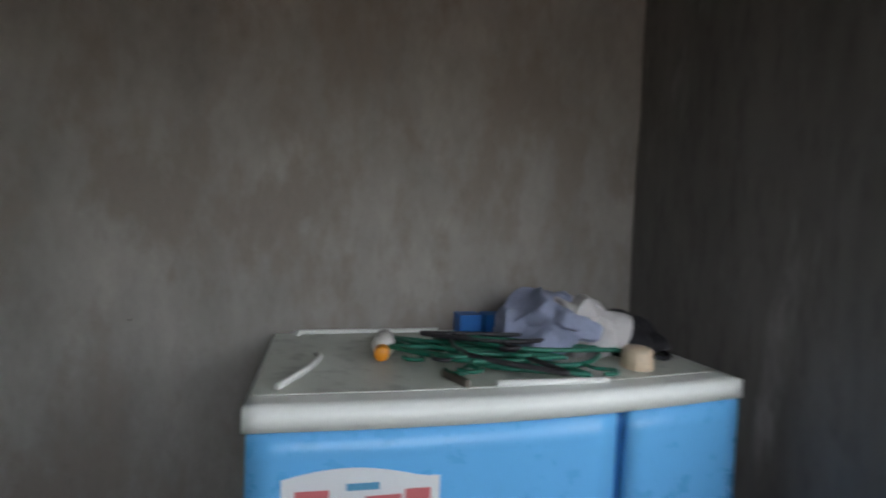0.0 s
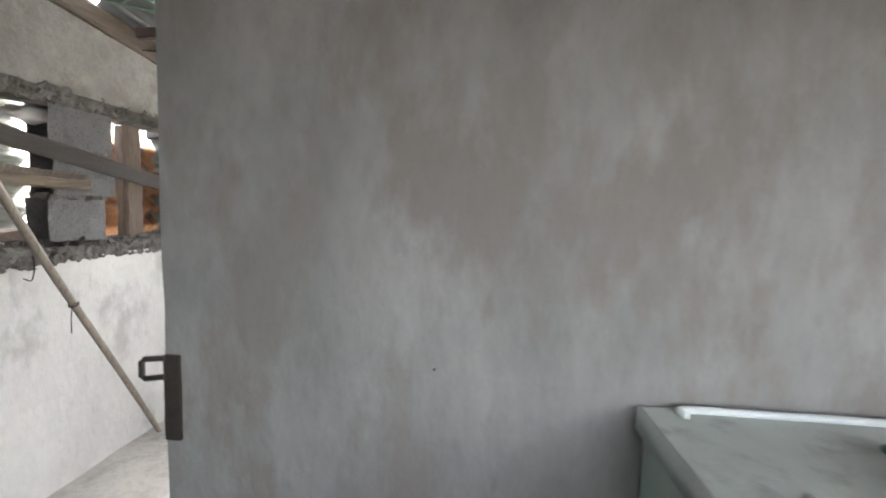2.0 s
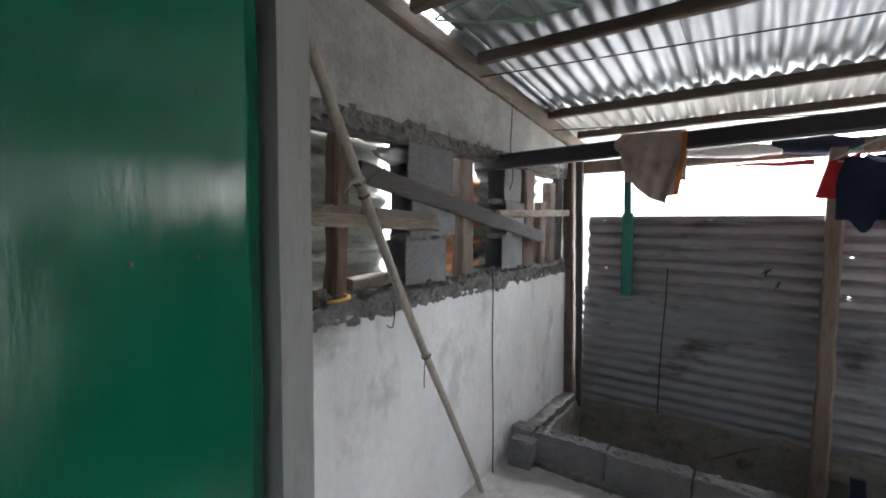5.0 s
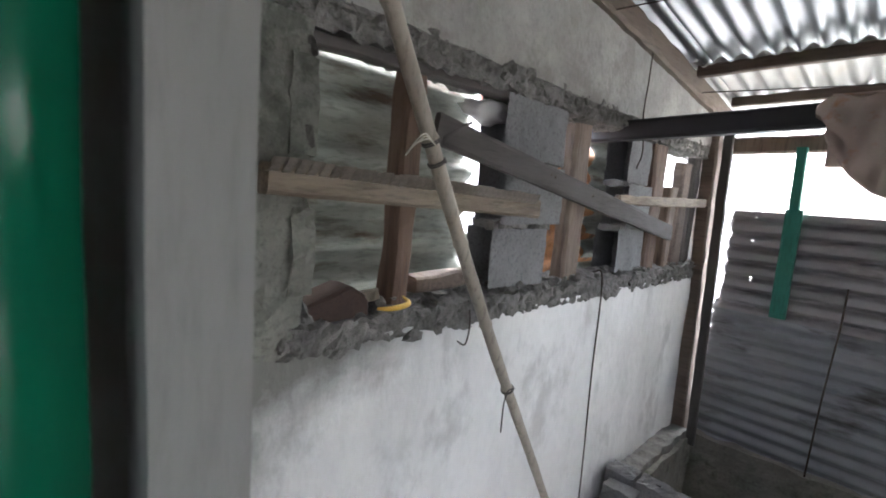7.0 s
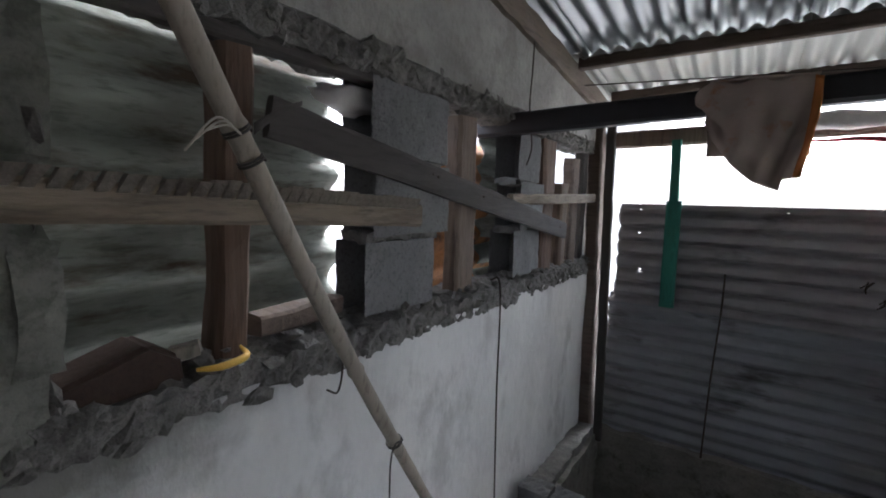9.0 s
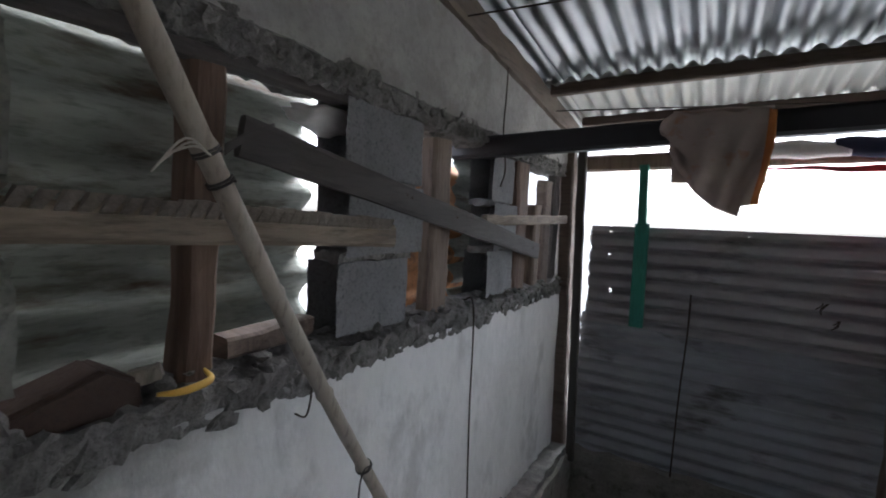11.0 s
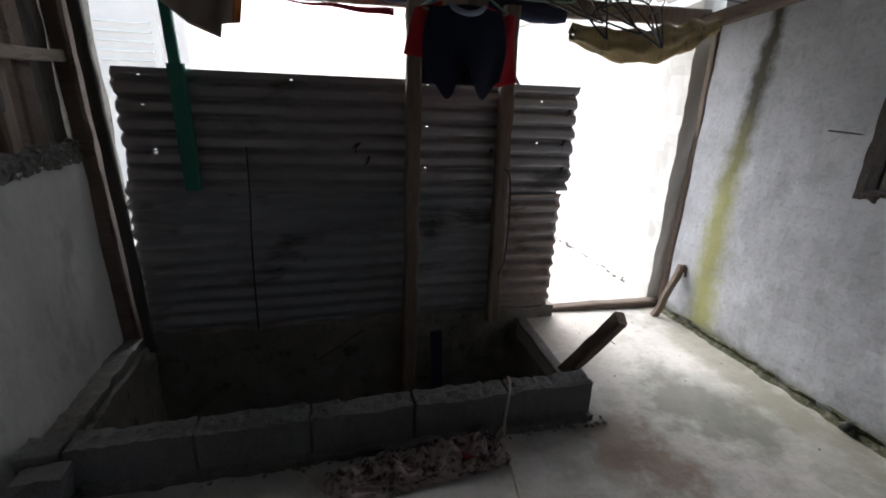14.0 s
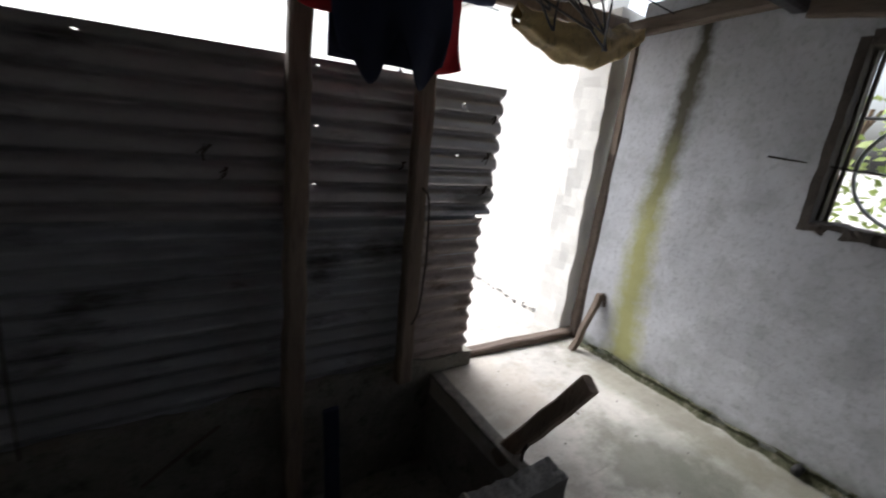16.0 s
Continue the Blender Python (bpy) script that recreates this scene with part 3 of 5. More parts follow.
def lumps(parent, count, box, size, material, seed):
    rnd = random.Random(seed)
    for n in range(count):
        c = [rnd.uniform(box[0][i], box[1][i]) for i in range(3)]
        k = rnd.uniform(0.5, 1.3)
        part("mortar_lump", blob(c, [size[i] * k * rnd.uniform(0.6, 1.3) for i in range(3)], n, 0.9, 1.4, 1), material, parent)


lumps(bpy.data.objects["window_sill_left"], 150, ((XL - 0.10, 1.40, 1.115), (XL + 0.006, 4.0, 1.158)), (0.017, 0.020, 0.013), M_RUBBLE, 3)
lumps(bpy.data.objects["window_sill_left"], 120, ((XL - 0.004, 1.40, 1.05), (XL + 0.006, 4.0, 1.10)), (0.009, 0.02, 0.014), M_RUBBLE, 4)
lumps(bpy.data.objects["window_lintel_left"], 140, ((XL - 0.02, 1.2, 1.775), (XL + 0.002, 4.0, 1.845)), (0.009, 0.02, 0.014), M_RUBBLE, 5)
lumps(bpy.data.objects["wall_left_pier"], 30, ((XL - 0.09, 1.44, 1.12), (XL - 0.01, 1.455, 1.76)), (0.03, 0.014, 0.03), M_RUBBLE, 6)

# kitchen right wall with its window
WY0, WY1, WZ0, WZ1 = 2.15, 2.985, 1.05, 1.765


def right_top(p):
    k = (p.z - WZ1) / (2.0 - WZ1)
    top = roof_z(p.y) - (0.115 if p.y > 3.68 else 0.004)
    return (p.x, p.y, WZ1 + (top - WZ1) * k)


structure("wall_right_low", grid_box((XR, YM, 0), (XR + 0.15, 3.965, WZ0), 0.05, 0.008, 4), M_RIGHT, "damp grey-white wall with a green algae streak", "wall")
structure("wall_right_pier", grid_box((XR, WY1, WZ0), (XR + 0.15, 3.965, WZ1), 0.05, 0.008, 4), M_RIGHT, "damp grey-white wall with a green algae streak", "wall")
structure("wall_right_near", grid_box((XR, YM, WZ0), (XR + 0.15, WY0, WZ1), 0.07, 0.008, 4), M_RIGHT, "damp grey-white painted wall", "wall")
structure("wall_right_top", grid_box((XR, YM, WZ1), (XR + 0.15, 3.965, 2.0), 0.05, 0.008, 4, right_top), M_RIGHT, "damp grey-white wall under the eave", "wall")
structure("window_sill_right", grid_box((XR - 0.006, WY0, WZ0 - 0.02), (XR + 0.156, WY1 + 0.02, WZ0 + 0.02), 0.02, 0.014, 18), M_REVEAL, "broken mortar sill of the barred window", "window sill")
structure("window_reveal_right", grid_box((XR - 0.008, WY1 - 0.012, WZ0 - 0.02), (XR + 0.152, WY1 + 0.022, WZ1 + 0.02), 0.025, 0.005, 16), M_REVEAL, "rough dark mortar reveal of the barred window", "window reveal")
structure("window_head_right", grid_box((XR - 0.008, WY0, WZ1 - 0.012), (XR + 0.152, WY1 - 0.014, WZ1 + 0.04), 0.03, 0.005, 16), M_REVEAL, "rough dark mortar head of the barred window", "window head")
structure("wall_outside_right", grid_box((XR - 0.05, 4.085, -0.1), (XR + 0.18, 4.32, 2.0), 0.06, 0.012, 6), M_HOUSE, "pale weathered concrete wall beyond the doorway", "wall")
structure("wall_kitchen_corner", grid_box((XL - 0.13, 4.08, -0.1), (XL + 0.06, 4.2, 1.9), 0.08, 0.01, 6), M_DAMP, "dark rough concrete corner behind the post", "wall")

# roof of overlapping corrugated sheets, one mesh
roof = bmesh.new()
for n, x0 in enumerate((-2.245, -1.405, -0.565, 0.275)):
    corrugated(2.75, 0.87, 0.085, 0.0135, lambda u, v, w, x0=x0, n=n: (x0 + v, 0.85 + u, roof_z(0.85 + u) + 0.014 + 0.004 * (n % 2) + w), step=0.12, seed=n, sag=0.008, bm=roof)
for n, (y0, ln) in enumerate(((0.85, 1.15), (2.36, 1.2))):
    corrugated(ln, 0.255, 0.085, 0.0135, lambda u, v, w, y0=y0: (-2.44 + v, y0 + u, roof_z(y0 + u) + 0.002 + w), step=0.12, seed=n + 20, sag=0.006, bm=roof)
structure("ceiling_roof", roof, M_ROOF, "weathered corrugated zinc roof sheets seen from below", "roof", True)
roof = bmesh.new()
for n, x0 in enumerate((-2.24, -1.4, -0.56, 0.28)):
    corrugated(1.05, 0.87, 0.085, 0.0135, lambda u, v, w, x0=x0, n=n: (x0 + v, 3.42 + u, roof_z(3.42 + u) - 0.016 + 0.004 * (n % 2) + w), step=0.12, seed=n + 9, sag=0.006, bm=roof)
corrugated(1.05, 0.255, 0.085, 0.0135, lambda u, v, w: (-2.44 + v, 3.42 + u, roof_z(3.42 + u) - 0.024 + w), step=0.12, seed=23, sag=0.006, bm=roof)
structure("ceiling_roof_eave", roof, M_WHITEROOF, "pale dull corrugated roof sheets at the eave", "roof", True)


# ---- roof timbers ----
def timber(name, p0, p1, w, h, material, label, group="", seed=0.0, amp=0.004, up=(0, 0, 1)):
    return thing(name, beam(p0, p1, w, h, seed, amp, up), material, label, "beam", group)


for n, y in enumerate((2.05, 2.57, 3.46)):
    timber("roof_purlin", (-2.235, y, roof_z(y) - 0.045), (1.14, y - 0.03 * n, roof_z(y) - 0.05), 0.045, 0.055, M_WOODX, "dark timber purlin under the zinc roof", "roof purlins", n)
timber("roof_purlin", (-2.2, 3.93, roof_z(3.93) - 0.055), (1.08, 3.93, roof_z(3.93) - 0.02), 0.04, 0.05, M_WOODX, "dark timber purlin at the eave", "roof purlins", 7)
timber("eave_beam", (-2.2, YF + 0.03, 1.853), (1.1, YF + 0.03, 1.905), 0.05, 0.095, M_WOOD, "brown timber eave beam above the metal wall", "", 3)
timber("roof_rafter", (XL + 0.005, 1.13, 2.487 - 0.108 * 1.13), (XL + 0.005, 4.3, 2.487 - 0.108 * 4.3), 0.055, 0.105, M_WOODY, "brown timber rafter along the gable", "rafters", 1, 0.007)
timber("roof_rafter", (-0.36, 1.13, 2.43 - 0.108 * 1.13), (-0.30, 4.2, 2.43 - 0.108 * 4.2), 0.06, 0.09, M_WOODY, "brown timber rafter across the roof", "rafters", 2)
timber("roof_rafter", (XR - 0.045, 1.13, 2.30 - 0.105 * 1.13), (XR - 0.045, 4.2, 2.30 - 0.105 * 4.2), 0.06, 0.08, M_WOODY, "brown timber rafter on the painted wall", "rafters", 3)
timber("wall_plate", (XR - 0.02, 3.2, 1.90), (XR - 0.03, 1.6, 1.77), 0.045, 0.075, M_WOODY, "greenish mouldy timber plate above the barred window", "", 4)
timber("steel_beam", (-2.45, 2.895, 1.765), (1.03, 3.215, 1.912), 0.06, 0.082, M_STEEL, "black painted square steel beam across the kitchen", "", 5, 0.001)

# ---- corner and wall posts ----
cp = root("corner_post", (-2.24, 4.0, -0.1), "split dark timber corner post with a paler batten", "post")
part("post", beam((-2.25, 4.02, -0.1), (-2.295, 4.02, 1.98), 0.085, 0.09, 1, 0.007, (0, 1, 0)), M_WOODX, cp)
part("batten", beam((-2.165, 3.985, 0.02), (-2.20, 3.985, 1.93), 0.05, 0.03, 2, 0.005, (0, 1, 0)), M_GREYWOOD, cp, "pale grey batten")
thing("wall_post", beam((-0.742, 3.965, PZ), (-0.728, 3.98, 1.86), 0.082, 0.07, 4, 0.01, (0, 1, 0)), M_WOOD, "crooked brown timber post standing in the pit", "post", "posts of the metal wall")
thing("wall_post", beam((-0.197, 3.975, 0.04), (-0.213, 3.985, 1.86), 0.08, 0.06, 5, 0.006, (0, 1, 0)), M_WOOD, "straight brown timber post against the metal sheets", "post", "posts of the metal wall")
dp = root("door_post", (1.1, 4.02, 0), "dark timber door post with a short upper piece", "post")
part("lower_post", beam((1.15, 4.03, 0), (1.19, 4.025, 1.86), 0.075, 0.06, 6, 0.006, (0, 1, 0)), M_WOODX, dp)
part("upper_piece", beam((1.125, 3.992, 1.22), (1.11, 3.99, 1.87), 0.045, 0.045, 7, 0.004, (0, 1, 0)), M_WOOD, dp, "short brown upper piece")
timber("threshold", (0.27, 4.11, 0.012), (1.13, 4.05, 0.03), 0.07, 0.05, M_WOODX, "worn dark timber threshold of the back doorway", "", 8, 0.006)
gb = root("green_batten", (-1.865, 3.99, 0.91), "teal-painted upright batten on the metal sheets", "batten")
part("batten", beam((-1.845, 4.005, 0.908), (-1.848, 4.005, 1.50), 0.075, 0.035, 3, 0.002, (0, 1, 0)), M_GREENPAINT, gb)
part("upper_batten", beam((-1.851, 4.01, 1.495), (-1.859, 4.01, 1.83), 0.048, 0.03, 4, 0.002, (0, 1, 0)), M_GREENPAINT, gb)

# ---- corrugated metal wall ----
SX0, SX1 = -2.138, 0.267
mw = root("metal_wall", (-0.9, YF, 0.08), "patched wall of dark corrugated zinc sheets with nail holes", "metal wall")
HOLES = ((-2.022, 1.444), (-2.02, 1.307), (-2.01, 1.091), (-1.337, 1.451), (-0.638, 1.239), (-0.64, 1.014), (0.03, 1.392), (0.03, 1.163), (0.031, 0.94), (-0.635, 1.458))
z0 = 0.88
part("upper_sheet", corrugated(SX1 - SX0, 0.60, 0.084, 0.0135, lambda u, v, w: (SX0 + u, YF - 0.006 + w, z0 + v + 0.028 * (0.55 - u / 2.4) * (1 - v / 0.6)), step=0.0125, holes=[(x - SX0, z - z0) for x, z in HOLES], ragged=0.02, seed=3.0, sag=0.012, per=16, sharp=0.17), M_SHEET, mw, "dark grey upper zinc sheet", True)
part("lower_sheet", corrugated(SX1 - SX0 - 0.01, 0.87, 0.076, 0.017, lambda u, v, w: (SX0 - 0.03 + u - 0.045 * (0.87 - v), YF + 0.016 + w, 0.075 + v), step=0.03, ragged=0.025, seed=8.0, sag=0.016, per=10), M_LOWSHEET, mw, "dull stained lower zinc sheet", True)
part("patch_sheet", corrugated(0.405, 0.765, 0.078, 0.012, lambda u, v, w: (-0.185 + u + 0.02 * v, YF - 0.012 + w, 0.085 + v), step=0.03, ragged=0.02, seed=5.0, sag=0.014, per=9), M_BROWNSHEET, mw, "brownish rust-filmed zinc patch", True)
rb = thing("iron_rod", tube(curve_points([(-1.58, 4.0, 1.125), (-1.583, 3.99, 0.9), (-1.60, 3.98, 0.55), (-1.612, 3.99, 0.1)], 6), 0.0045), M_WIRE, "thin rusty iron rod leaning on the metal sheets", "rod")
# wires near x 0.18 are added in place of dark rust smears
for n, (x, z, k) in enumerate(((-1.05, 1.12, 0.05), (-0.98, 1.05, 0.04), (0.17, 1.15, 0.05), (0.19, 1.33, 0.035), (0.18, 0.99, 0.045), (-0.28, 1.1, 0.03))):
    bm = bmesh.new()
    for i in range(3):
        a = random.uniform(-0.5, 0.5)
        tube(curve_points([(x + a * k, 4.018, z - k * 0.5 + i * 0.012), (x + 0.3 * k, 4.006, z + i * 0.01), (x + (0.5 + a) * k, 4.02, z + k * 0.6)], 4), 0.003, 5, bm)
    thing("tie_wire", bm, M_WIRE, "twisted wire for ties and rust smears on the sheets", "wire", "tie wires")

# ---- unfinished opening in the left wall ----
BX = XL - 0.125
for y, widths, tops in ((2.085, (0.30, 0.345, 0.36), (1.15, 1.365, 1.575)), (2.955, (0.27, 0.25, 0.24), (1.15, 1.355, 1.56))):
    stack = root("block_stack", (BX + 0.06, y + 0.17, 1.15), "stack of three grey hollow concrete blocks in the opening", "block stack", "block stacks")
    for n, (wd, z) in enumerate(zip(widths, tops)):
        off = 0.02 if n == 1 else 0.0
        part("block", grid_box((BX + off, y + 0.01 * n, z), (XL - 0.012 + off, y + wd, z + 0.195), 0.0225, 0.005, 13, lambda p, y0=y + 0.01 * n, xc=(BX + XL - 0.012) / 2 + off: (p.x, p.y + (0.15 if p.y < y0 + 0.001 and abs(p.x - xc) < 0.042 else 0.0), p.z), seed=n + y), M_BLOCK, stack)
        if n:
            part("mortar", grid_box((BX + 0.006, y + 0.02, z - 0.02), (XL - 0.02, y + wd - 0.02, z + 0.006), 0.02, 0.012, 20, seed=n), M_RUBBLE, stack)
for n, (y, z0b, h) in enumerate(((1.335, 1.5, 0.2), (1.34, 1.2, 0.19))):
    thing("pier_block", grid_box((XL - 0.118, y + 0.07, z0b), (XL + 0.006, y + 0.128, z0b + h), 0.025, 0.01, 15, seed=n), M_PIER, "grey block end keyed into the wall edge", "block", "pier blocks")


def post(name, y, w, z1, material, label, x=XL - 0.06, depth=0.06, seed=0.0, lean=0.0, amp=0.007):
    return thing(name, beam((x, y, 1.12), (x, y + lean, z1), w, depth, seed, amp, (1, 0, 0), cell=0.05), material, label, "post", "posts in the opening")


post("window_post", 1.737, 0.066, 1.80, M_REDWOOD, "reddish round coconut timber post in the opening", seed=1, depth=0.07, lean=0.022)
post("window_post", 2.607, 0.13, 1.75, M_WOOD, "wide split timber post in the opening", seed=2)
post("window_post", 3.375, 0.16, 1.79, M_REDWOOD, "wide reddish timber post in the opening", seed=3)
post("window_post", 3.60, 0.10, 1.575, M_WOOD, "short thin timber post in the opening", seed=4, lean=0.01)
# backlit silhouette put into the dark timber colour
post("window_post", 3.765, 0.12, 1.72, M_WOODX, "dark timber post in the opening, silhouette in its colour", seed=5)
post("window_post", 3.93, 0.09, 1.79, M_GREYWOOD, "grey timber post beside the corner", seed=6)


def bark_chip(n):
    """One piece of bark between two slanting notches."""
    bm = bmesh.new()
    y = 1.35 + n * 0.0255
    x, z = XL + 0.062 - 0.013 * (y - 1.16), 1.482 - 0.030 * (y - 1.16)
    ln = 0.0125 + 0.004 * noise.noise((n * 3.1, 0.5, 0.2))
    h = 0.030 + 0.006 * noise.noise((n * 1.7, 2.5, 0.2))
    c = [(0, 0), (ln, 0), (ln + 0.018, h), (0.015, h)]
    lo = [bm.verts.new((x - 0.012, y + a - 0.01, z - 0.016 + b)) for a, b in c]
    hi = [bm.verts.new((x + (0.017 if k in (1, 2) else 0.006), y + a - 0.01, z - 0.016 + b * 0.9 + 0.002)) for k, (a, b) in enumerate(c)]
    bm.faces.new(lo), bm.faces.new(hi[::-1])
    for k in range(4):
        bm.faces.new((lo[k], lo[(k + 1) % 4], hi[(k + 1) % 4], hi[k]))
    return bm


npole = root("notched_pole", (XL + 0.03, 1.7, 1.41), "pale split pole with a notched bark edge", "pole")
part("pole", beam((XL + 0.035, 1.34, 1.447), (XL + 0.02, 2.247, 1.418), 0.05, 0.06, 2, 0.003, cell=0.03), M_PALEWOOD, npole)
for n in range(34):
    part("bark_chip", bark_chip(n), M_BARK, npole)
thing("diagonal_board", beam((XL + 0.012, 1.79, 1.612), (XL + 0.012, 3.50, 1.328), 0.022, 0.08, 3, 0.003), M_GREYWOOD, "grey weathered board nailed across the opening", "board")
for n, (y, z) in enumerate(((2.32, 1.535), (2.345, 1.528), (2.62, 1.478), (3.40, 1.35))):
    thing("board_nail", tube([(XL + 0.02, y, z), (XL + 0.026, y + 0.004, z + 0.002)], 0.004, 8), M_HASP, "bright nail head in the grey board", "nail", "board nails")
thing("short_rail", beam((XL - 0.005, 2.89, 1.475), (XL + 0.01, 4.07, 1.508), 0.03, 0.048, 4, 0.003), M_PALEWOOD, "short pale timber rail across the opening", "rail")
timber("top_batten", (XL - 0.04, 1.40, 1.752), (XL - 0.04, 2.15, 1.765), 0.04, 0.03, M_GREYWOOD, "grey timber batten under the broken lintel", "", 5)
OLD = (
    (1.18, 0.965, M_OLDSHEET, "mildewed grey-green zinc sheet behind the opening", 1.0),
    (2.25, 0.85, M_RUST, "rusty orange zinc sheet behind the opening", 2.0),
    (2.97, 0.60, M_OLDSHEET, "dull dented zinc sheet behind the opening", 4.0),
    (3.64, 0.20, M_OLDSHEET, "dark old zinc sheet behind the opening", 6.0),
)
for n, (y, ln, m, label, sd) in enumerate(OLD):
    tall = 0.66 if m is M_RUST else 0.80
    thing("old_sheet", corrugated(ln, tall, 0.115, 0.018, lambda u, v, w, y=y, n=n: (XL - 0.20 - 0.012 * (n % 2) + w, y + u, 1.037 + v + 0.015 * (n % 3)), step=0.03, ragged=0.035, seed=sd, sag=0.03), m, label, "metal sheet", "old sheets", True)
timber("sheet_girt", (XL - 0.235, 1.1, 1.05), (XL - 0.235, 4.2, 1.05), 0.04, 0.06, M_WOODY, "timber girt that holds the old sheets outside", "", 6)
sl0 = root("brown_slab", (XL - 0.07, 1.56, 1.15), "dark brown broken slab leaning on the mortar sill", "slab")
slab = bmesh.new()
ends = [[slab.verts.new((x + lean, y, z)) for y, z in ((1.448, 1.112), (1.452, 1.162), (1.582, 1.205), (1.632, 1.172), (1.638, 1.118))] for x, lean in ((XL - 0.115, 0.0), (XL - 0.02, 0.006))]
slab.faces.new(ends[0]), slab.faces.new(ends[1][::-1])
for i in range(5):
    slab.faces.new((ends[0][i], ends[1][i], ends[1][(i + 1) % 5], ends[0][(i + 1) % 5]))
bmesh.ops.recalc_face_normals(slab, faces=slab.faces[:])
bmesh.ops.bevel(slab, geom=slab.edges[:], offset=0.008, segments=3, affect="EDGES")
part("slab", slab, M_BROWN, sl0)
part("chip", beam((XL - 0.055, 1.63, 1.165), (XL - 0.03, 1.672, 1.175), 0.03, 0.028, 5, 0.005, cell=0.02), M_BAMBOO, sl0, "pale broken chip")
thing("wood_chunk", beam((XL - 0.06, 1.80, 1.182), (XL - 0.07, 2.04, 1.19), 0.06, 0.05, 6, 0.008), M_WOODX, "short brown timber offcut on the sill", "offcut")
thing("yellow_strap", tube(curve_points([(XL - 0.005, 1.652, 1.142), (XL + 0.02, 1.685, 1.145), (XL + 0.022, 1.732, 1.153), (XL - 0.015, 1.742, 1.162)], 6), 0.009, 8, None, [0.002 + 0.0055 * math.sin(math.pi * (0.1 + 0.85 * i / 18)) for i in range(19)]), M_YELLOW, "bent yellow plastic strap at the foot of the post", "strap", smooth=True)
thing("cap_rag", blob((XL - 0.10, 2.10, 1.715), (0.05, 0.11, 0.035), 5.0, 0.5, 2.2), M_PALECLOTH, "grey rag stuffed under the lintel", "rag", smooth=True)


BAM0, BAM1 = Vector((-2.222, 2.615, 0.0)), Vector((-2.03, 1.16, 2.30))


def on_bamboo(t):
    return BAM0.lerp(BAM1, t) + Vector((0, -0.022 * math.sin(math.pi * t) + 0.006 * math.sin(9 * t), 0))


def bamboo():
    """A jointed cane: thin raised rings at the nodes, each length a little waisted."""
    pts, rad = [], []
    for i in range(241):
        t = i / 240
        d = abs(((t * 10.4 + 0.48) % 1.0) - 0.5)
        pts.append(on_bamboo(t))
        rad.append(0.0135 + 0.0042 * t + (0.0032 if d < 0.012 else 0.0010 * (2 * d) ** 2))
    return tube(pts, 0.018, 14, None, rad)


bam = root("bamboo_pole", (-2.22, 2.615, 0), "long dry bamboo pole leaning on the wall", "pole")
part("pole", bamboo(), M_BAMBOO, bam, "", True)
for t in (0.672, 0.655, 0.386):
    c, along = on_bamboo(t), (BAM1 - BAM0).normalized()
    e1 = along.orthogonal().normalized()
    e2 = along.cross(e1)
    turns = [c + along * (0.010 * k / 20 - 0.005) + 0.0188 * (math.cos(k * 0.63) * e1 + math.sin(k * 0.63) * e2) for k in range(21)]
    part("binding", tube(turns, 0.0022, 6), M_GREYWOOD, bam, "dark wire binding", True)
T1, T2 = on_bamboo(0.672), on_bamboo(0.386)
part("tie", cloth_grid(8, 3, lambda s, t: tuple(T1 + Vector((0.022 + 0.006 * s, 0.012 + 0.075 * s, 0.004 + 0.062 * s - 0.014 * s * s + 0.016 * (t - 0.5) * (1 - 0.6 * s)))), 0.002), M_GREYWOOD, bam, "frayed grey tie strip", True)
for k in range(3):
    part("tie", tube(curve_points([tuple(T1 + Vector((0.018, -0.004, -0.006))), tuple(T1 + Vector((0.025, -0.030 - 0.006 * k, 0.002 + 0.004 * k))), tuple(T1 + Vector((0.02, -0.062 - 0.009 * k, -0.012 - 0.012 * k)))], 5), 0.0016, 5), M_ROPE, bam, "frayed pale string")
part("tie", tube(curve_points([tuple(T2 + Vector((0.016, 0.012, 0.004))), tuple(T2 + Vector((0.02, -0.022, 0.006))), tuple(T2 + Vector((0.012, -0.026, -0.04))), tuple(T2 + Vector((0.014, -0.03, -0.12)))], 5), 0.0022, 6), M_GREYWOOD, bam, "frayed grey string")
thing("hanging_wire", tube(curve_points([(XL - 0.03, 2.795, 1.16), (XL + 0.014, 2.80, 1.13), (XL + 0.013, 2.81, 0.7), (XL + 0.013, 2.83, 0.25), (XL + 0.03, 2.80, 0.004)], 8), 0.0035, 6), M_WIRE, "thin black wire hanging down the plaster wall", "wire", "hanging wires")
thing("hanging_wire", tube(curve_points([(XL + 0.02, 3.0, 2.16), (XL + 0.012, 3.01, 2.0), (XL + 0.014, 2.995, 1.85), (XL + 0.02, 3.02, 1.70), (XL + 0.01, 3.0, 1.62)], 8), 0.003, 6), M_WIRE, "twisted black wire hanging from the rafter", "wire", "hanging wires")
thing("hanging_wire", tube(curve_points([(XL + 0.004, 1.98, 1.13), (XL + 0.014, 1.985, 1.06), (XL + 0.02, 1.965, 1.0), (XL + 0.01, 1.94, 1.01)], 6), 0.0025, 6), M_WIRE, "short bent wire below the mortar sill", "wire", "hanging wires")

# ---- low wall of hollow blocks before the pit ----
lw = root("low_block_wall", (-1.1, 3.08, 0), "low wall of one course of grey hollow blocks", "block wall")
xb = -0.06
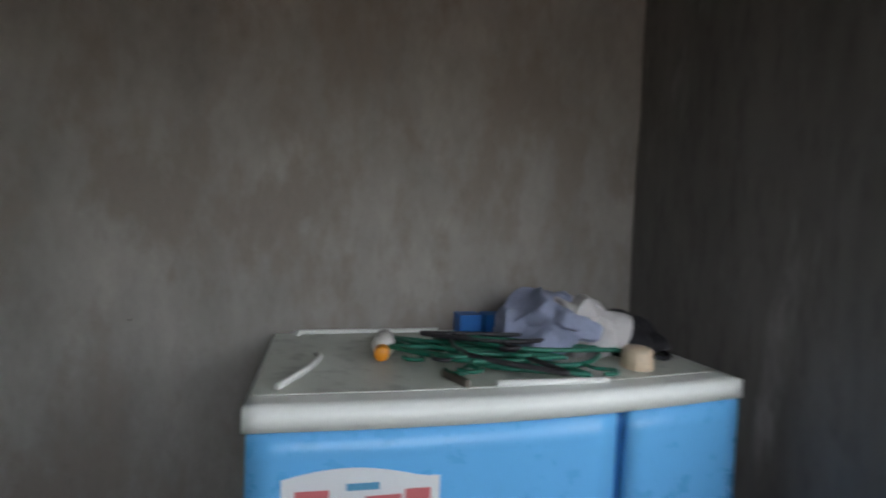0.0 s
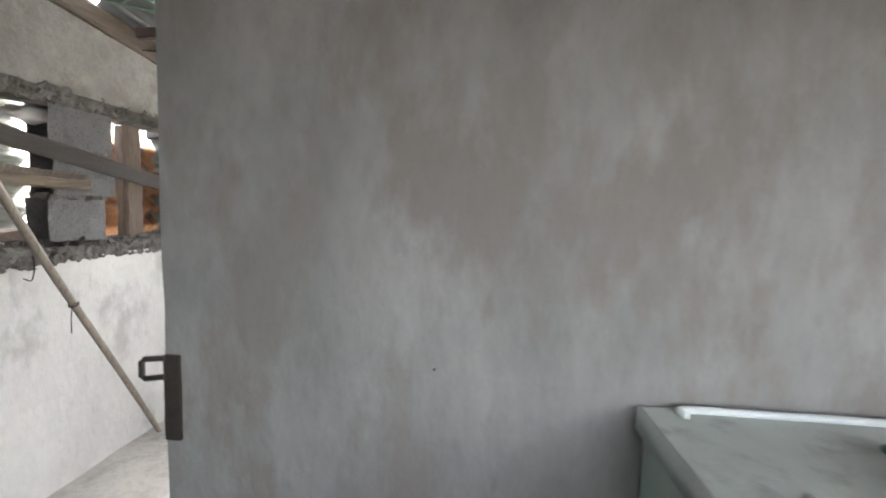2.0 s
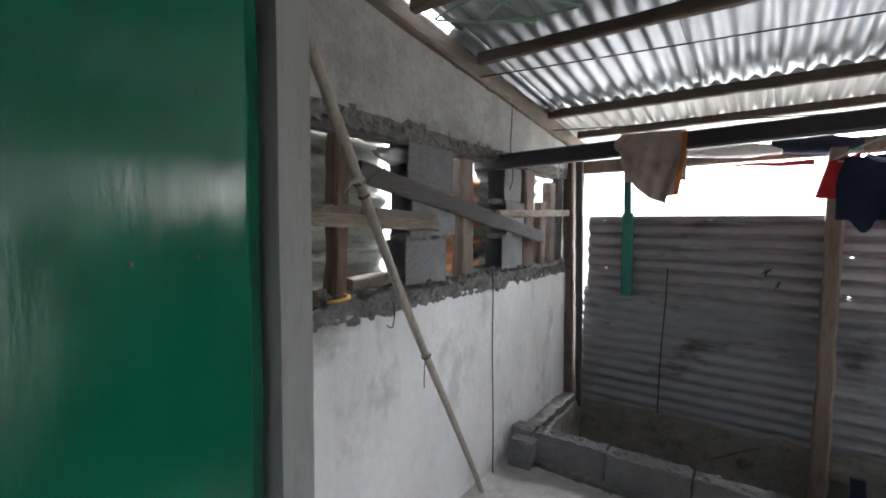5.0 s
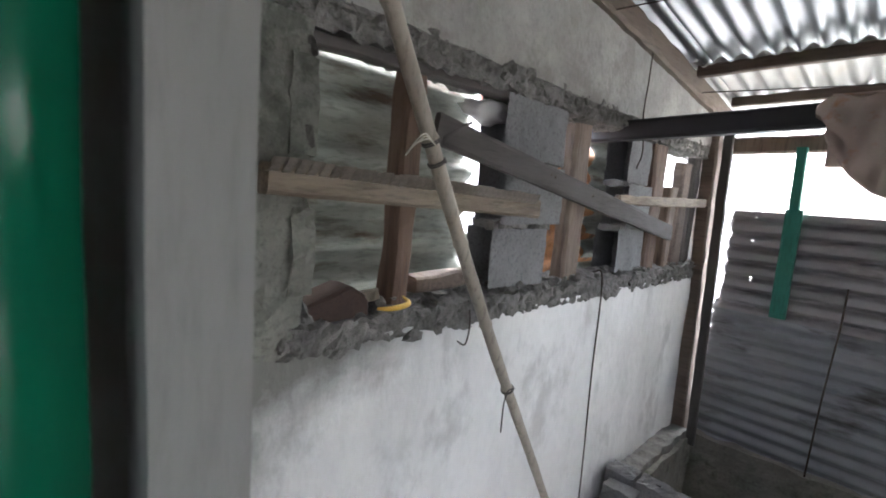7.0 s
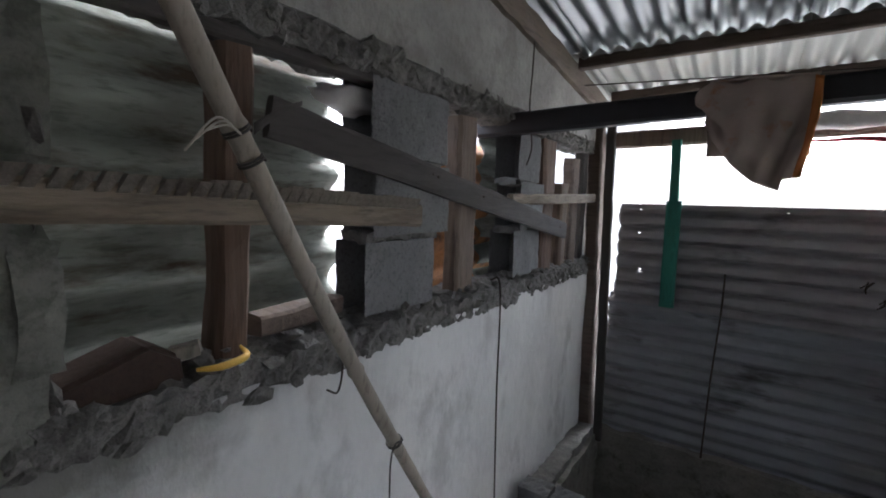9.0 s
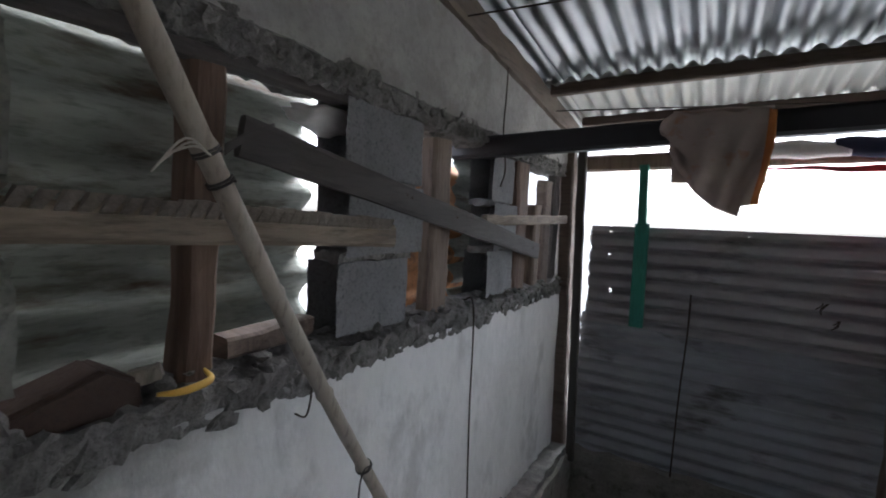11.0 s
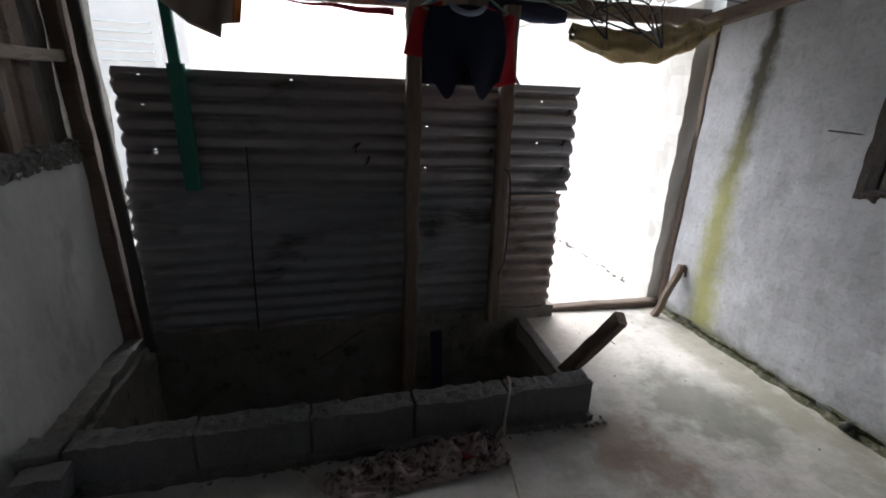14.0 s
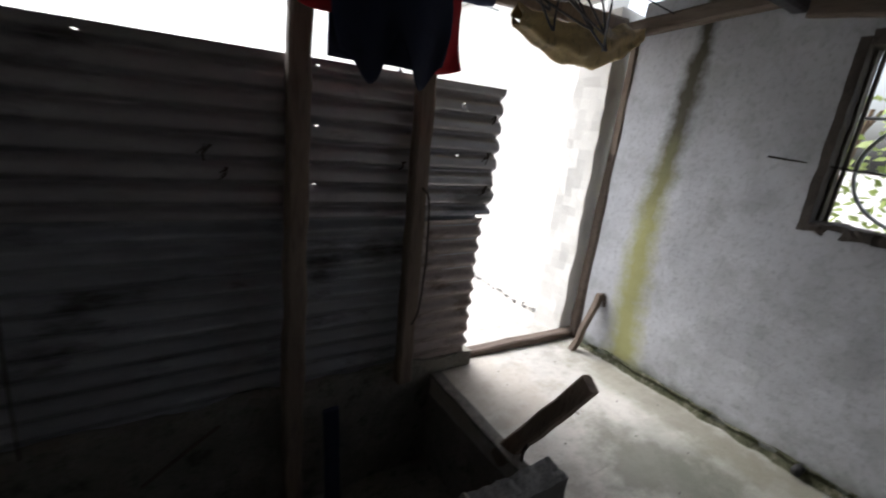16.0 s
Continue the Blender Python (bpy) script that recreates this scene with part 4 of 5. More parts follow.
for n in range(6):
    x1, x0 = xb - 0.413 * n, max(-2.26, xb - 0.413 * (n + 1) + 0.012)
    bm = grid_box((x0, 3.035, 0.012), (x1, 3.135, 0.195), 0.02, 0.004, 18, seed=n * 3.1)
    for v in bm.verts:
        if v.co.z > 0.185:
            v.co.z += 0.010 * noise.noise(v.co * 40) - (0.008 if noise.noise(Vector((v.co.x * 9, v.co.y * 16, n))) > 0.18 else 0.0)
    part("block", bm, M_BLOCK, lw)
part("mortar_bed", grid_box((-2.26, 3.005, -0.003), (-0.05, 3.15, 0.03), 0.022, 0.014, 18), M_RUBBLE, lw, "crumbled mortar bed")
lumps(lw, 70, ((-1.7, 2.975, 0.0), (0.0, 3.02, 0.012)), (0.011, 0.011, 0.008), M_RUBBLE, 9)
lumps(lw, 60, ((-2.1, 3.04, 0.186), (-0.08, 3.13, 0.2)), (0.013, 0.012, 0.007), M_BLOCK, 10)
thing("broken_block", grid_box((-2.24, 2.94, 0.0), (-2.10, 3.02, 0.165), 0.03, 0.012, 12, lambda p: (p.x + 0.1 * (p.z), p.y, p.z)), M_BLOCK, "broken grey block end by the plaster wall", "block")
thing("wall_kerb", grid_box((XL + 0.004, 3.155, 0.062), (XL + 0.10, 3.98, 0.11), 0.03, 0.012, 12), M_RUBBLE, "crumbling mortar kerb along the pit", "kerb")
rope_keys = [(-0.44, 3.16, 0.12), (-0.436, 3.13, 0.206), (-0.455, 3.06, 0.21), (-0.475, 3.02, 0.18), (-0.49, 3.005, 0.05), (-0.51, 2.93, 0.006), (-0.53, 2.8, 0.006), (-0.55, 2.66, 0.006), (-0.53, 2.5, 0.006), (-0.56, 2.35, 0.006)]
thing("rope", tube(curve_points(rope_keys, 6), 0.0055, 8), M_ROPE, "off-white rope over the block wall onto the floor", "rope", smooth=True)


def rag_point(s, t):
    edge = 0.05 * noise.noise((s * 3.0, 0.0, 7.0)) + 0.03 * noise.noise((s * 9.0, 1.0, 7.0))
    x = -1.24 + 0.70 * s + 0.05 * noise.noise((t * 4.0, s * 2.0, 3.0))
    y = 2.775 + 0.06 * s + (0.19 + edge) * t * (0.75 + 0.25 * math.sin(2.6 * s + 0.9))
    q = Vector((x * 8.0, y * 13.0, 0.3))
    warp = noise.noise_vector(q * 0.55) * 1.3
    ridge = (1 - abs(noise.noise(q + warp))) ** 3 + 0.6 * (1 - abs(noise.noise(q * 2.1 + warp * 1.5))) ** 4
    h = 0.006 + 0.062 * ridge ** 1.4 * (0.55 + 0.45 * math.sin(math.pi * min(1, max(0, t)))) * (0.6 + 0.6 * s)
    return (x, y, max(0.004, h * (1 - 0.75 * abs(2 * t - 1) ** 5)))


rg = root("crumpled_rag", (-0.9, 2.87, 0), "crumpled pinkish rag, pattern and fold shade in its colour", "rag")
part("cloth", cloth_grid(120, 60, rag_point), M_RAG, rg, "", True)
part("red_patch", cloth_grid(10, 8, lambda s, t: (-0.72 + 0.10 * s, 2.84 + 0.07 * t, 0.062 + 0.012 * math.sin(5 * s + 3 * t) - 0.02 * t)), M_DARKRED, rg, "dark red patch", True)
part("dark_fold", cloth_grid(12, 6, lambda s, t: (-0.66 + 0.1 * s, 2.93 + 0.05 * t, 0.06 + 0.03 * math.sin(math.pi * s) + 0.01 * t)), M_BLACKCLOTH, rg, "dark folded edge", True)
thing("post_wire", tube(curve_points([(-0.20, 3.945, 1.02), (-0.165, 3.94, 0.96), (-0.15, 3.94, 0.7), (-0.158, 3.945, 0.45), (-0.19, 3.945, 0.36)], 6), 0.005, 6), M_WIRE, "loose dark wire nailed beside the timber post", "wire", smooth=True)
thing("leaning_stake", beam((-0.005, 3.42, -0.06), (0.12, 3.148, 0.444), 0.055, 0.075, 9, 0.006, (0, 1, 0)), M_WOOD, "short weathered stake leaning out of the pit", "stake")
thing("stake_splinter", tube([(0.085, 3.20, 0.335), (0.11, 3.19, 0.30), (0.135, 3.18, 0.285)], 0.003, 5), M_WOOD, "thin splinter sticking out of the stake", "splinter")
thing("bent_nail", tube(curve_points([(0.005, 3.30, -0.005), (0.0, 3.30, 0.06), (0.01, 3.29, 0.10)], 4), 0.008, 6), M_WIRE, "rusty bent iron stub at the pit edge", "nail")
sl = root("stake_by_door", (1.06, 3.83, 0), "forked dry stick leaning by the door post", "stick")
part("stick", beam((0.985, 3.90, 0), (1.085, 3.845, 0.385), 0.045, 0.035, 3, 0.008, (0, 1, 0)), M_WOOD, sl)
part("hooked_end", tube(curve_points([(1.081, 3.85, 0.375), (1.091, 3.84, 0.39), (1.095, 3.825, 0.37), (1.095, 3.82, 0.315)], 5), 0.009), M_WOODX, sl, "dark hooked end")
thing("drain_pipe", tube([(1.05, 2.705, 0.028), (1.075, 2.705, 0.03), (1.115, 2.705, 0.032)], 0.021, 14), M_PIPE, "short black drain pipe stub at the wall foot", "pipe", smooth=True)
structure("wall_foot_moss", grid_box((XR - 0.04, 1.9, -0.004), (XR + 0.003, 3.96, 0.045), 0.022, 0.014, 11, lambda p: (p.x + (0.034 if p.z > 0.02 and p.x < XR - 0.02 else 0.0), p.y, p.z)), M_MOSS, "dark green moss along the foot of the painted wall", "moss")
thing("pit_board", beam((-0.56, 3.9, PZ), (-0.575, 3.94, 0.01), 0.07, 0.03, 2, 0.004, (0, 1, 0)), M_NAVY, "dark bluish board standing in the pit", "board")
thing("pit_stick", beam((-1.30, 3.95, -0.12), (-1.02, 4.0, 0.03), 0.012, 0.012, 2, 0.003), M_WOODX, "thin dark stick lying against the pit side", "stick")
thing("doormat_strip", beam((-0.02, 3.16, 0.008), (0.02, 4.0, 0.008), 0.06, 0.02, 4, 0.008), M_RUBBLE, "crumbled mortar lip along the pit edge", "kerb")
for n in range(14):
    x, y = random.uniform(-0.3, 1.0), random.uniform(2.2, 4.0)
    if x < 0.05 and y > 2.95:
        continue
    thing("pebble", blob((x, y, 0.006), (random.uniform(0.003, 0.007), random.uniform(0.003, 0.006), 0.004), n, 0.3, 2, 1), M_RUBBLE, "small crumb of mortar on the floor", "pebble", "floor crumbs")

# ---- hanging cloths ----


def towel_point(s, t):
    keys = ((0.0, 1.735), (0.08, 1.68), (0.3, 1.60), (0.55, 1.545), (0.82, 1.518), (0.83, 1.55), (1.0, 1.56))
    low = next(z0 + (z1 - z0) * (s - s0) / (s1 - s0) for (s0, z0), (s1, z1) in zip(keys, keys[1:]) if s <= s1 + 1e-9)
    x = -1.64 + 0.28 * s - 0.035 * math.sin(math.pi * min(1.0, 1.4 * t)) * (1 - s) ** 2 - 0.03 * s * t * t
    fold = 0.014 * math.sin(9 * s + 1.5 * t) + 0.010 * math.sin(21 * s + 4 * t + 2 * s * t) + 0.02 * noise.noise((s * 5, t * 4, 2.0)) - 0.02 * math.sin(math.pi * s)
    top = 1.849 + 0.006 * math.sin(17 * s)
    return (x, 2.917 + 0.09 * (x + 1.6) + fold * min(1.0, t * 2.2), top - (top - low) * t)


tw = root("draped_towel", (-1.5, 2.95, 1.52), "pinkish-beige towel draped over the steel beam", "towel")
part("front", cloth_grid(48, 30, towel_point), M_BEIGE, tw, "", True)
part("back", cloth_grid(20, 12, lambda s, t: (-1.635 + 0.27 * s, 2.908 + 0.09 * (0.27 * s - 0.035) + 0.085 * min(1, 3 * t) + 0.006 * math.sin(9 * s), 1.852 - 0.22 * max(0.0, t - 0.33) * 1.5)), M_BEIGE, tw, "", True)
part("hem", cloth_grid(4, 22, lambda s, t: tuple(Vector(towel_point(0.93 + 0.07 * s, t)) + Vector((0.003, -0.005 - 0.004 * math.sin(6 * t), 0)))), M_ORANGECLOTH, tw, "orange hem", True)


def shirt_point(s, t):
    half = 0.17 + 0.03 * math.sin(math.pi * t)
    x = -0.555 + (2 * s - 1) * half
    bottom = 0.345 + 0.045 * math.cos(2 * math.pi * (2 * s - 0.5)) - 0.06 * max(0.0, 1 - abs(s - 0.45) / 0.12)
    z = 1.805 - 0.02 * abs(2 * s - 1) - bottom * t
    return (x, 3.70 - 0.05 * math.sin(math.pi * s) * (0.4 + 0.6 * t) + 0.012 * math.sin(14 * s + 3 * t) * t, z)


sh = root("hanging_shirt", (-0.56, 3.7, 1.42), "navy shirt with red sleeves on a hanger", "shirt")
part("body", cloth_grid(40, 30, shirt_point), M_NAVY, sh, "", True)
part("back", cloth_grid(24, 16, lambda s, t: (-0.555 + (2 * s - 1) * 0.19, 3.745 + 0.02 * math.sin(9 * s) * t, 1.80 - 0.33 * t)), M_NAVY, sh, "", True)
for side, low in ((-1, 0.228), (1, 0.35)):
    part("sleeve", cloth_grid(14, 18, lambda s, t, side=side, low=low: (-0.555 + side * (0.10 + (0.135 + 0.045 * t) * s), 3.752 + 0.02 * math.sin(5 * s + 4 * t) - 0.02 * s, 1.825 - 0.045 * s - low * t * (1 - 0.18 * s * s))), M_RED, sh, "red sleeve", True)
part("collar", tube(curve_points([(-0.64, 3.70, 1.80), (-0.60, 3.67, 1.775), (-0.555, 3.66, 1.765), (-0.51, 3.67, 1.775), (-0.47, 3.70, 1.80)], 5), 0.012), M_DENIM, sh, "worn collar", True)
sh.location, sh.scale = (-0.602, 3.51, 1.402), (0.92, 0.92, 0.92)


def hanger(name, c, size, turn, material, label, hook=0.07):
    """A plastic clothes hanger: shoulders, bottom bar and hook."""
    bm = bmesh.new()
    tri = [(-size, 0, -0.02), (-size * 0.9, 0, 0.0), (0, 0, size * 0.42), (size * 0.9, 0, 0.0), (size, 0, -0.02), (0, 0, -0.028), (-size, 0, -0.02)]
    hk = [(0, 0, size * 0.42), (0, 0, size * 0.42 + hook * 0.5), (0.02, 0, size * 0.42 + hook * 0.85), (0.0, 0, size * 0.42 + hook * 1.1), (-0.022, 0, size * 0.42 + hook * 0.95)]
    m = Matrix.Translation(c) @ Euler(turn).to_matrix().to_4x4()
    tube([m @ Vector(p) for p in curve_points(tri, 5)], 0.005, 6, bm)
    tube([m @ Vector(p) for p in curve_points(hk, 4)], 0.0038, 6, bm)
    return thing(name, bm, material, label, "hanger", "clothes hangers", True)


hanger("clothes_hanger", (-0.602, 3.535, 1.755), 0.185, (0, 0, 0.0), M_PALEHANGER, "pale plastic hanger that holds the shirt", 0.12)
thing("hanging_line", tube([(-2.2, 3.44, 2.03), (-0.6, 3.535, 1.955), (0.3, 3.66, 1.93), (1.06, 3.76, 1.93)], 0.003, 6), M_WIRE, "thin wire clothes line under the eave", "wire")
thing("roof_line", tube([(-2.26, 2.62, 2.165), (0.5, 2.88, 2.13), (1.07, 2.93, 2.05)], 0.003, 6), M_WIRE, "thin wire clothes line under the roof", "wire")
for n, (c, sz, tr, m) in enumerate((
    ((-0.03, 3.66, 1.82), 0.2, (0.2, 0.15, 0.3), M_STEEL), ((0.14, 3.68, 1.80), 0.2, (-0.1, 0.3, -0.2), M_STEEL),
    ((0.32, 3.66, 1.78), 0.2, (0.15, 0.45, 0.15), M_STEEL), ((0.22, 3.72, 1.84), 0.19, (0.4, -0.2, 0.5), M_STEEL),
    ((0.42, 3.64, 1.75), 0.18, (0.0, 0.25, 0.7), M_STEEL), ((-0.23, 3.69, 1.86), 0.18, (0.3, 0.1, -0.5), M_PALEHANGER), ((0.04, 3.64, 1.81), 0.19, (0.5, 0.5, 0.4), M_STEEL), ((0.25, 3.63, 1.78), 0.19, (-0.4, 0.2, 0.2), M_STEEL),
    ((0.40, 3.00, 2.115), 0.23, (1.25, 0.1, 0.25), M_HANGER), ((0.56, 2.96, 2.11), 0.24, (1.3, -0.1, -0.2), M_HANGER), ((0.66, 2.90, 2.12), 0.22, (1.3, 0.1, 0.5), M_PALEHANGER), ((0.80, 2.93, 2.09), 0.23, (1.2, 0.15, 0.05), M_HANGER), ((0.48, 2.84, 2.13), 0.22, (1.35, 0.15, 0.9), M_STEEL), ((0.72, 3.03, 2.085), 0.24, (1.35, -0.05, 0.1), M_HANGER), ((0.86, 2.84, 2.10), 0.21, (1.3, 0.1, -0.5), M_STEEL), ((0.60, 3.06, 2.095), 0.22, (1.4, 0.05, -0.08), M_HANGER),
    ((-1.95, 2.12, 2.20), 0.19, (1.2, 0.1, 0.4), M_PALEHANGER), ((-1.80, 2.16, 2.19), 0.19, (1.25, 0.1, 0.0), M_PALEHANGER))):
    hanger("clothes_hanger", c, sz, tr, m, "plastic wire clothes hanger hung under the roof")


def tarp_point(s, t):
    a = 2 * math.pi * t
    r = (0.018 + 0.058 * math.sin(math.pi * min(1.0, 0.12 + 0.62 * s))) * (1 - 0.45 * max(0.0, s - 0.8) / 0.2)
    k = 1 + 0.3 * noise.noise((s * 6, t * 5, 1.0)) + 0.14 * math.sin(5 * a + 9 * s) + 0.06 * math.sin(9 * a - 14 * s)
    sag = 0.10 * math.sin(math.pi * s) ** 1.2
    return (0.0 + 1.02 * s, 3.72 + 0.19 * s + r * 0.8 * math.cos(a) * k, 1.712 + 0.125 * s - 0.85 * sag + r * math.sin(a) * k + 0.006 * math.sin(30 * s + 9 * t))


thing("rolled_tarp", cloth_grid(60, 28, tarp_point), M_TARP, "sagging roll of yellow-brown tarpaulin under the eave", "tarpaulin", smooth=True)


def bundle(name, x0, x1, z, r, material, label, seed):
    def at(s, t):
        a = 2 * math.pi * t
        k = r * (0.55 + 0.45 * math.sin(math.pi * (0.1 + 0.8 * s))) * (1 + 0.35 * noise.noise((s * 4 + seed, t * 3, seed)))
        return (x0 + (x1 - x0) * s, YF - 0.02 + 0.7 * k * math.cos(a), z - 0.02 * s + k * math.sin(a))
    return thing(name, cloth_grid(34, 20, at), material, label, "cloth", "cloths on the eave beam", smooth=True)


bundle("folded_cloth", -1.50, -0.98, 1.90, 0.045, M_PALECLOTH, "pale folded cloth lying on the eave beam", 1.0)
bundle("folded_cloth", -1.04, -0.62, 1.90, 0.05, M_NAVY, "dark navy cloth lying on the eave beam", 2.0)
bundle("folded_cloth", -0.32, 0.12, 1.86, 0.05, M_NAVY, "dark cloth bunched under the eave", 3.0)
thing("red_cloth_edge", cloth_grid(16, 5, lambda s, t: (-1.45 + 0.62 * s, 4.0, 1.815 - 0.012 - 0.035 * t * s + 0.004 * math.sin(15 * s))), M_RED, "faded red cloth strip under the eave beam", "cloth", smooth=True)

# ---- barred window ----
gr = root("window_grille", (XR + 0.11, 2.45, WZ0), "pale painted iron grille with a round ring", "window grille")
gx = XR + 0.125
for y in (2.955, 2.19):
    part("frame_bar", tube([(gx, y, WZ0 - 0.01), (gx, y, 1.4), (gx, y, WZ1 + 0.01)], 0.009, 8), M_HASP, gr)
for z in (1.29, 1.50):
    part("bar", tube([(gx, 3.0, z), (gx, 2.5, z), (gx, 2.14, z)], 0.006, 8), M_BARS, gr)
for y in (2.70, 2.24):
    part("ring", tube([(gx - 0.012, y + 0.215 * math.cos(a), 1.30 + 0.215 * math.sin(a)) for a in [2 * math.pi * i / 40 for i in range(41)]], 0.008, 8), M_BARS, gr)
    part("bar", tube([(gx, y, WZ0 - 0.01), (gx, y, 1.4), (gx, y, WZ1 + 0.01)], 0.005, 8), M_BARS, gr)
thing("window_wire", tube(curve_points([(XR - 0.012, 3.19, 1.31), (XR + 0.01, 2.99, 1.30), (XR + 0.09, 2.7, 1.285), (XR + 0.1, 2.3, 1.26)], 6), 0.004, 6), M_WIRE, "stiff rusty wire poked through the window", "wire")
thing("window_casing", grid_box((XR + 0.07, 2.962, WZ0 + 0.02), (XR + 0.11, 2.99, WZ1 - 0.02), 0.03, 0.004, 14), M_HASP, "flaking strip of old window frame", "window frame")

# ---- green door, open into the inner room ----
dr = root("green_door", (-1.70, 1.03, 0.01), "open flush door in glossy dark green paint", "door")
SWING = Matrix.Rotation(radians(28), 4, "Z")


def swung(bm):
    bmesh.ops.transform(bm, matrix=Matrix.Translation(HINGE) @ SWING @ Matrix.Translation(-HINGE), verts=bm.verts)
    return bm


HINGE = Vector((-1.702, 1.03, 0))
part("leaf", swung(grid_box((-1.742, 0.23, 0.015), (-1.702, 1.030, 2.05), 0.04, 0.0016, 5)), M_DOOR, dr, "", True)
for z in (0.3, 1.85):
    part("hinge", tube([(-1.712, 1.037, z - 0.045), (-1.712, 1.037, z), (-1.712, 1.037, z + 0.045)], 0.006, 8), M_DOOR, dr)
for y, z in ((0.785, 1.378), (0.885, 1.378)):
    part("nail_head", swung(tube([(-1.704, y, z), (-1.7005, y, z)], 0.003, 8)), M_PIPE, dr)
hs = root("door_hasp", (-0.895, 0.945, 0.94), "dull steel hasp screwed to the wall edge", "hasp")
part("plate", grid_box((JR + 0.002, YA - 0.006, 0.945), (JR + 0.03, YA - 0.0005, 1.095), 0.02, 0.0006, 20), M_WIRE, hs)
part("staple", tube([(JR + 0.006, YA - 0.008, 1.058), (JR - 0.026, YA - 0.012, 1.054), (JR - 0.032, YA - 0.012, 1.058), (JR - 0.032, YA - 0.012, 1.082), (JR - 0.026, YA - 0.012, 1.088), (JR + 0.006, YA - 0.008, 1.09)], 0.005, 8), M_HASP, hs, "bent loop")
thing("wall_nail", tube([(-0.448, YA + 0.01, 1.096), (-0.448, YA - 0.006, 1.097)], 0.0022, 6), M_WIRE, "small nail in the cement wall", "nail")

# ---- blue cabinet with things on top ----
CX0, CX1, CY0, CY1, CT = -0.132, 0.792, 0.462, 0.94, 1.06


def bowed(p, depth=0.028):
    t = (p.x - CX0) / (CX1 - CX0)
    front = max(0.0, 1 - (p.y - CY0) / 0.25)
    return (p.x, p.y - depth * math.sin(math.pi * min(1, max(0, t))) * front, p.z)


cab = root("blue_cabinet", (0.33, 0.67, 0), "sky-blue enamelled appliance with an off-white bowed top", "appliance")
part("body", grid_box((CX0 + 0.012, CY0 + 0.03, 0.04), (CX1 - 0.012, CY1, CT - 0.04), 0.06, 0, 1, bowed), M_LID, cab)
part("top", grid_box((CX0, CY0, CT - 0.036), (CX1, CY1 + 0.004, CT), 0.024, 0, 1, bowed), M_LID, cab, "dusty off-white top", True)
part("top_panel", grid_box((CX0 + 0.005, CY0 + 0.055, CT - 0.004), (CX1 - 0.012, CY1 - 0.004, CT + 0.0012), 0.03, 0, 1, bowed), M_DUSTY, cab, "dusty grey-green middle of the top")
part("door", grid_box((CX0 + 0.006, CY0 + 0.004, 0.05), (0.488, CY0 + 0.03, CT - 0.041), 0.04, 0, 1, bowed), M_BLUE, cab, "sky-blue front panel", True)
part("door", grid_box((0.518, CY0 + 0.004, 0.05), (CX1 - 0.004, CY0 + 0.03, CT - 0.041), 0.04, 0, 1, bowed), M_BLUE, cab, "sky-blue narrow front panel", True)
part("groove", grid_box((0.49, CY0 + 0.018, 0.05), (0.516, CY0 + 0.03, CT - 0.043), 0.03, 0, 1, bowed), M_DEEPBLUE, cab, "deep blue recessed groove", True)


def sticker_outline(x0, x1, z0, z1, rise, lift):
    bm = bmesh.new()
    rows = []
    for i in range(15):
        t = i / 14
        x = x0 + (x1 - x0) * t
        top = z1 + rise * math.sin(math.pi * min(1, 0.1 + t))
        rows.append([bm.verts.new(Vector(bowed(Vector((x, CY0 + 0.004, z)))) + Vector((0, -lift - d, 0))) for z in (z0, top) for d in (0.0, 0.0008)])
    for a, b in zip(rows, rows[1:]):
        bm.faces.new((a[1], b[1], b[3], a[3])), bm.faces.new((a[2], b[2], b[0], a[0]))
        bm.faces.new((a[3], b[3], b[2], a[2])), bm.faces.new((a[0], b[0], b[1], a[1]))
    bm.faces.new(rows[0]), bm.faces.new(rows[-1])
    return bm


part("sticker", sticker_outline(-0.075, 0.165, 0.76, 0.945, 0.02, 0.002), M_STICKER, cab, "white printed sticker")
for n, (x0, x1, zz0, zz1, m) in enumerate(((-0.055, -0.005, 0.91, 0.933, M_REDPRINT), (0.05, 0.105, 0.90, 0.92, M_REDPRINT), (0.11, 0.15, 0.895, 0.927, M_REDPRINT), (0.02, 0.07, 0.93, 0.941, M_BLUEPRINT), (-0.05, 0.14, 0.855, 0.875, M_REDPRINT))):
    part("print_bar", sticker_outline(x0, x1, zz0, zz1, 0.0, 0.0036), m, cab)
thing("white_strip", tube(curve_points([(-0.075, 0.905, CT + 0.004), (-0.07, 0.925, CT + 0.006), (0.05, 0.925, CT + 0.006), (0.28, 0.922, CT + 0.006)], 6), 0.006, 8), M_WHITE, "white plastic strip along the back edge", "strip", smooth=True)
thing("curled_strip", tube(curve_points([(-0.03, 0.73, CT + 0.004), (-0.025, 0.68, CT + 0.012), (-0.045, 0.60, CT + 0.014), (-0.09, 0.535, CT + 0.006)], 6), 0.006, 8), M_WHITE, "curled white plastic strip on the dusty top", "strip", smooth=True)
bt = root("small_bottle", (0.10, 0.70, CT), "small milky plastic bottle with an orange cap", "bottle")
part("bottle", tube([(0.117, 0.762, CT + 0.026), (0.115, 0.754, CT + 0.026), (0.106, 0.705, CT + 0.026), (0.102, 0.688, CT + 0.024), (0.10, 0.680, CT + 0.022)], 0.025, 16, None, [0.012, 0.022, 0.0245, 0.021, 0.013]), M_CLEAR, bt, "", True)
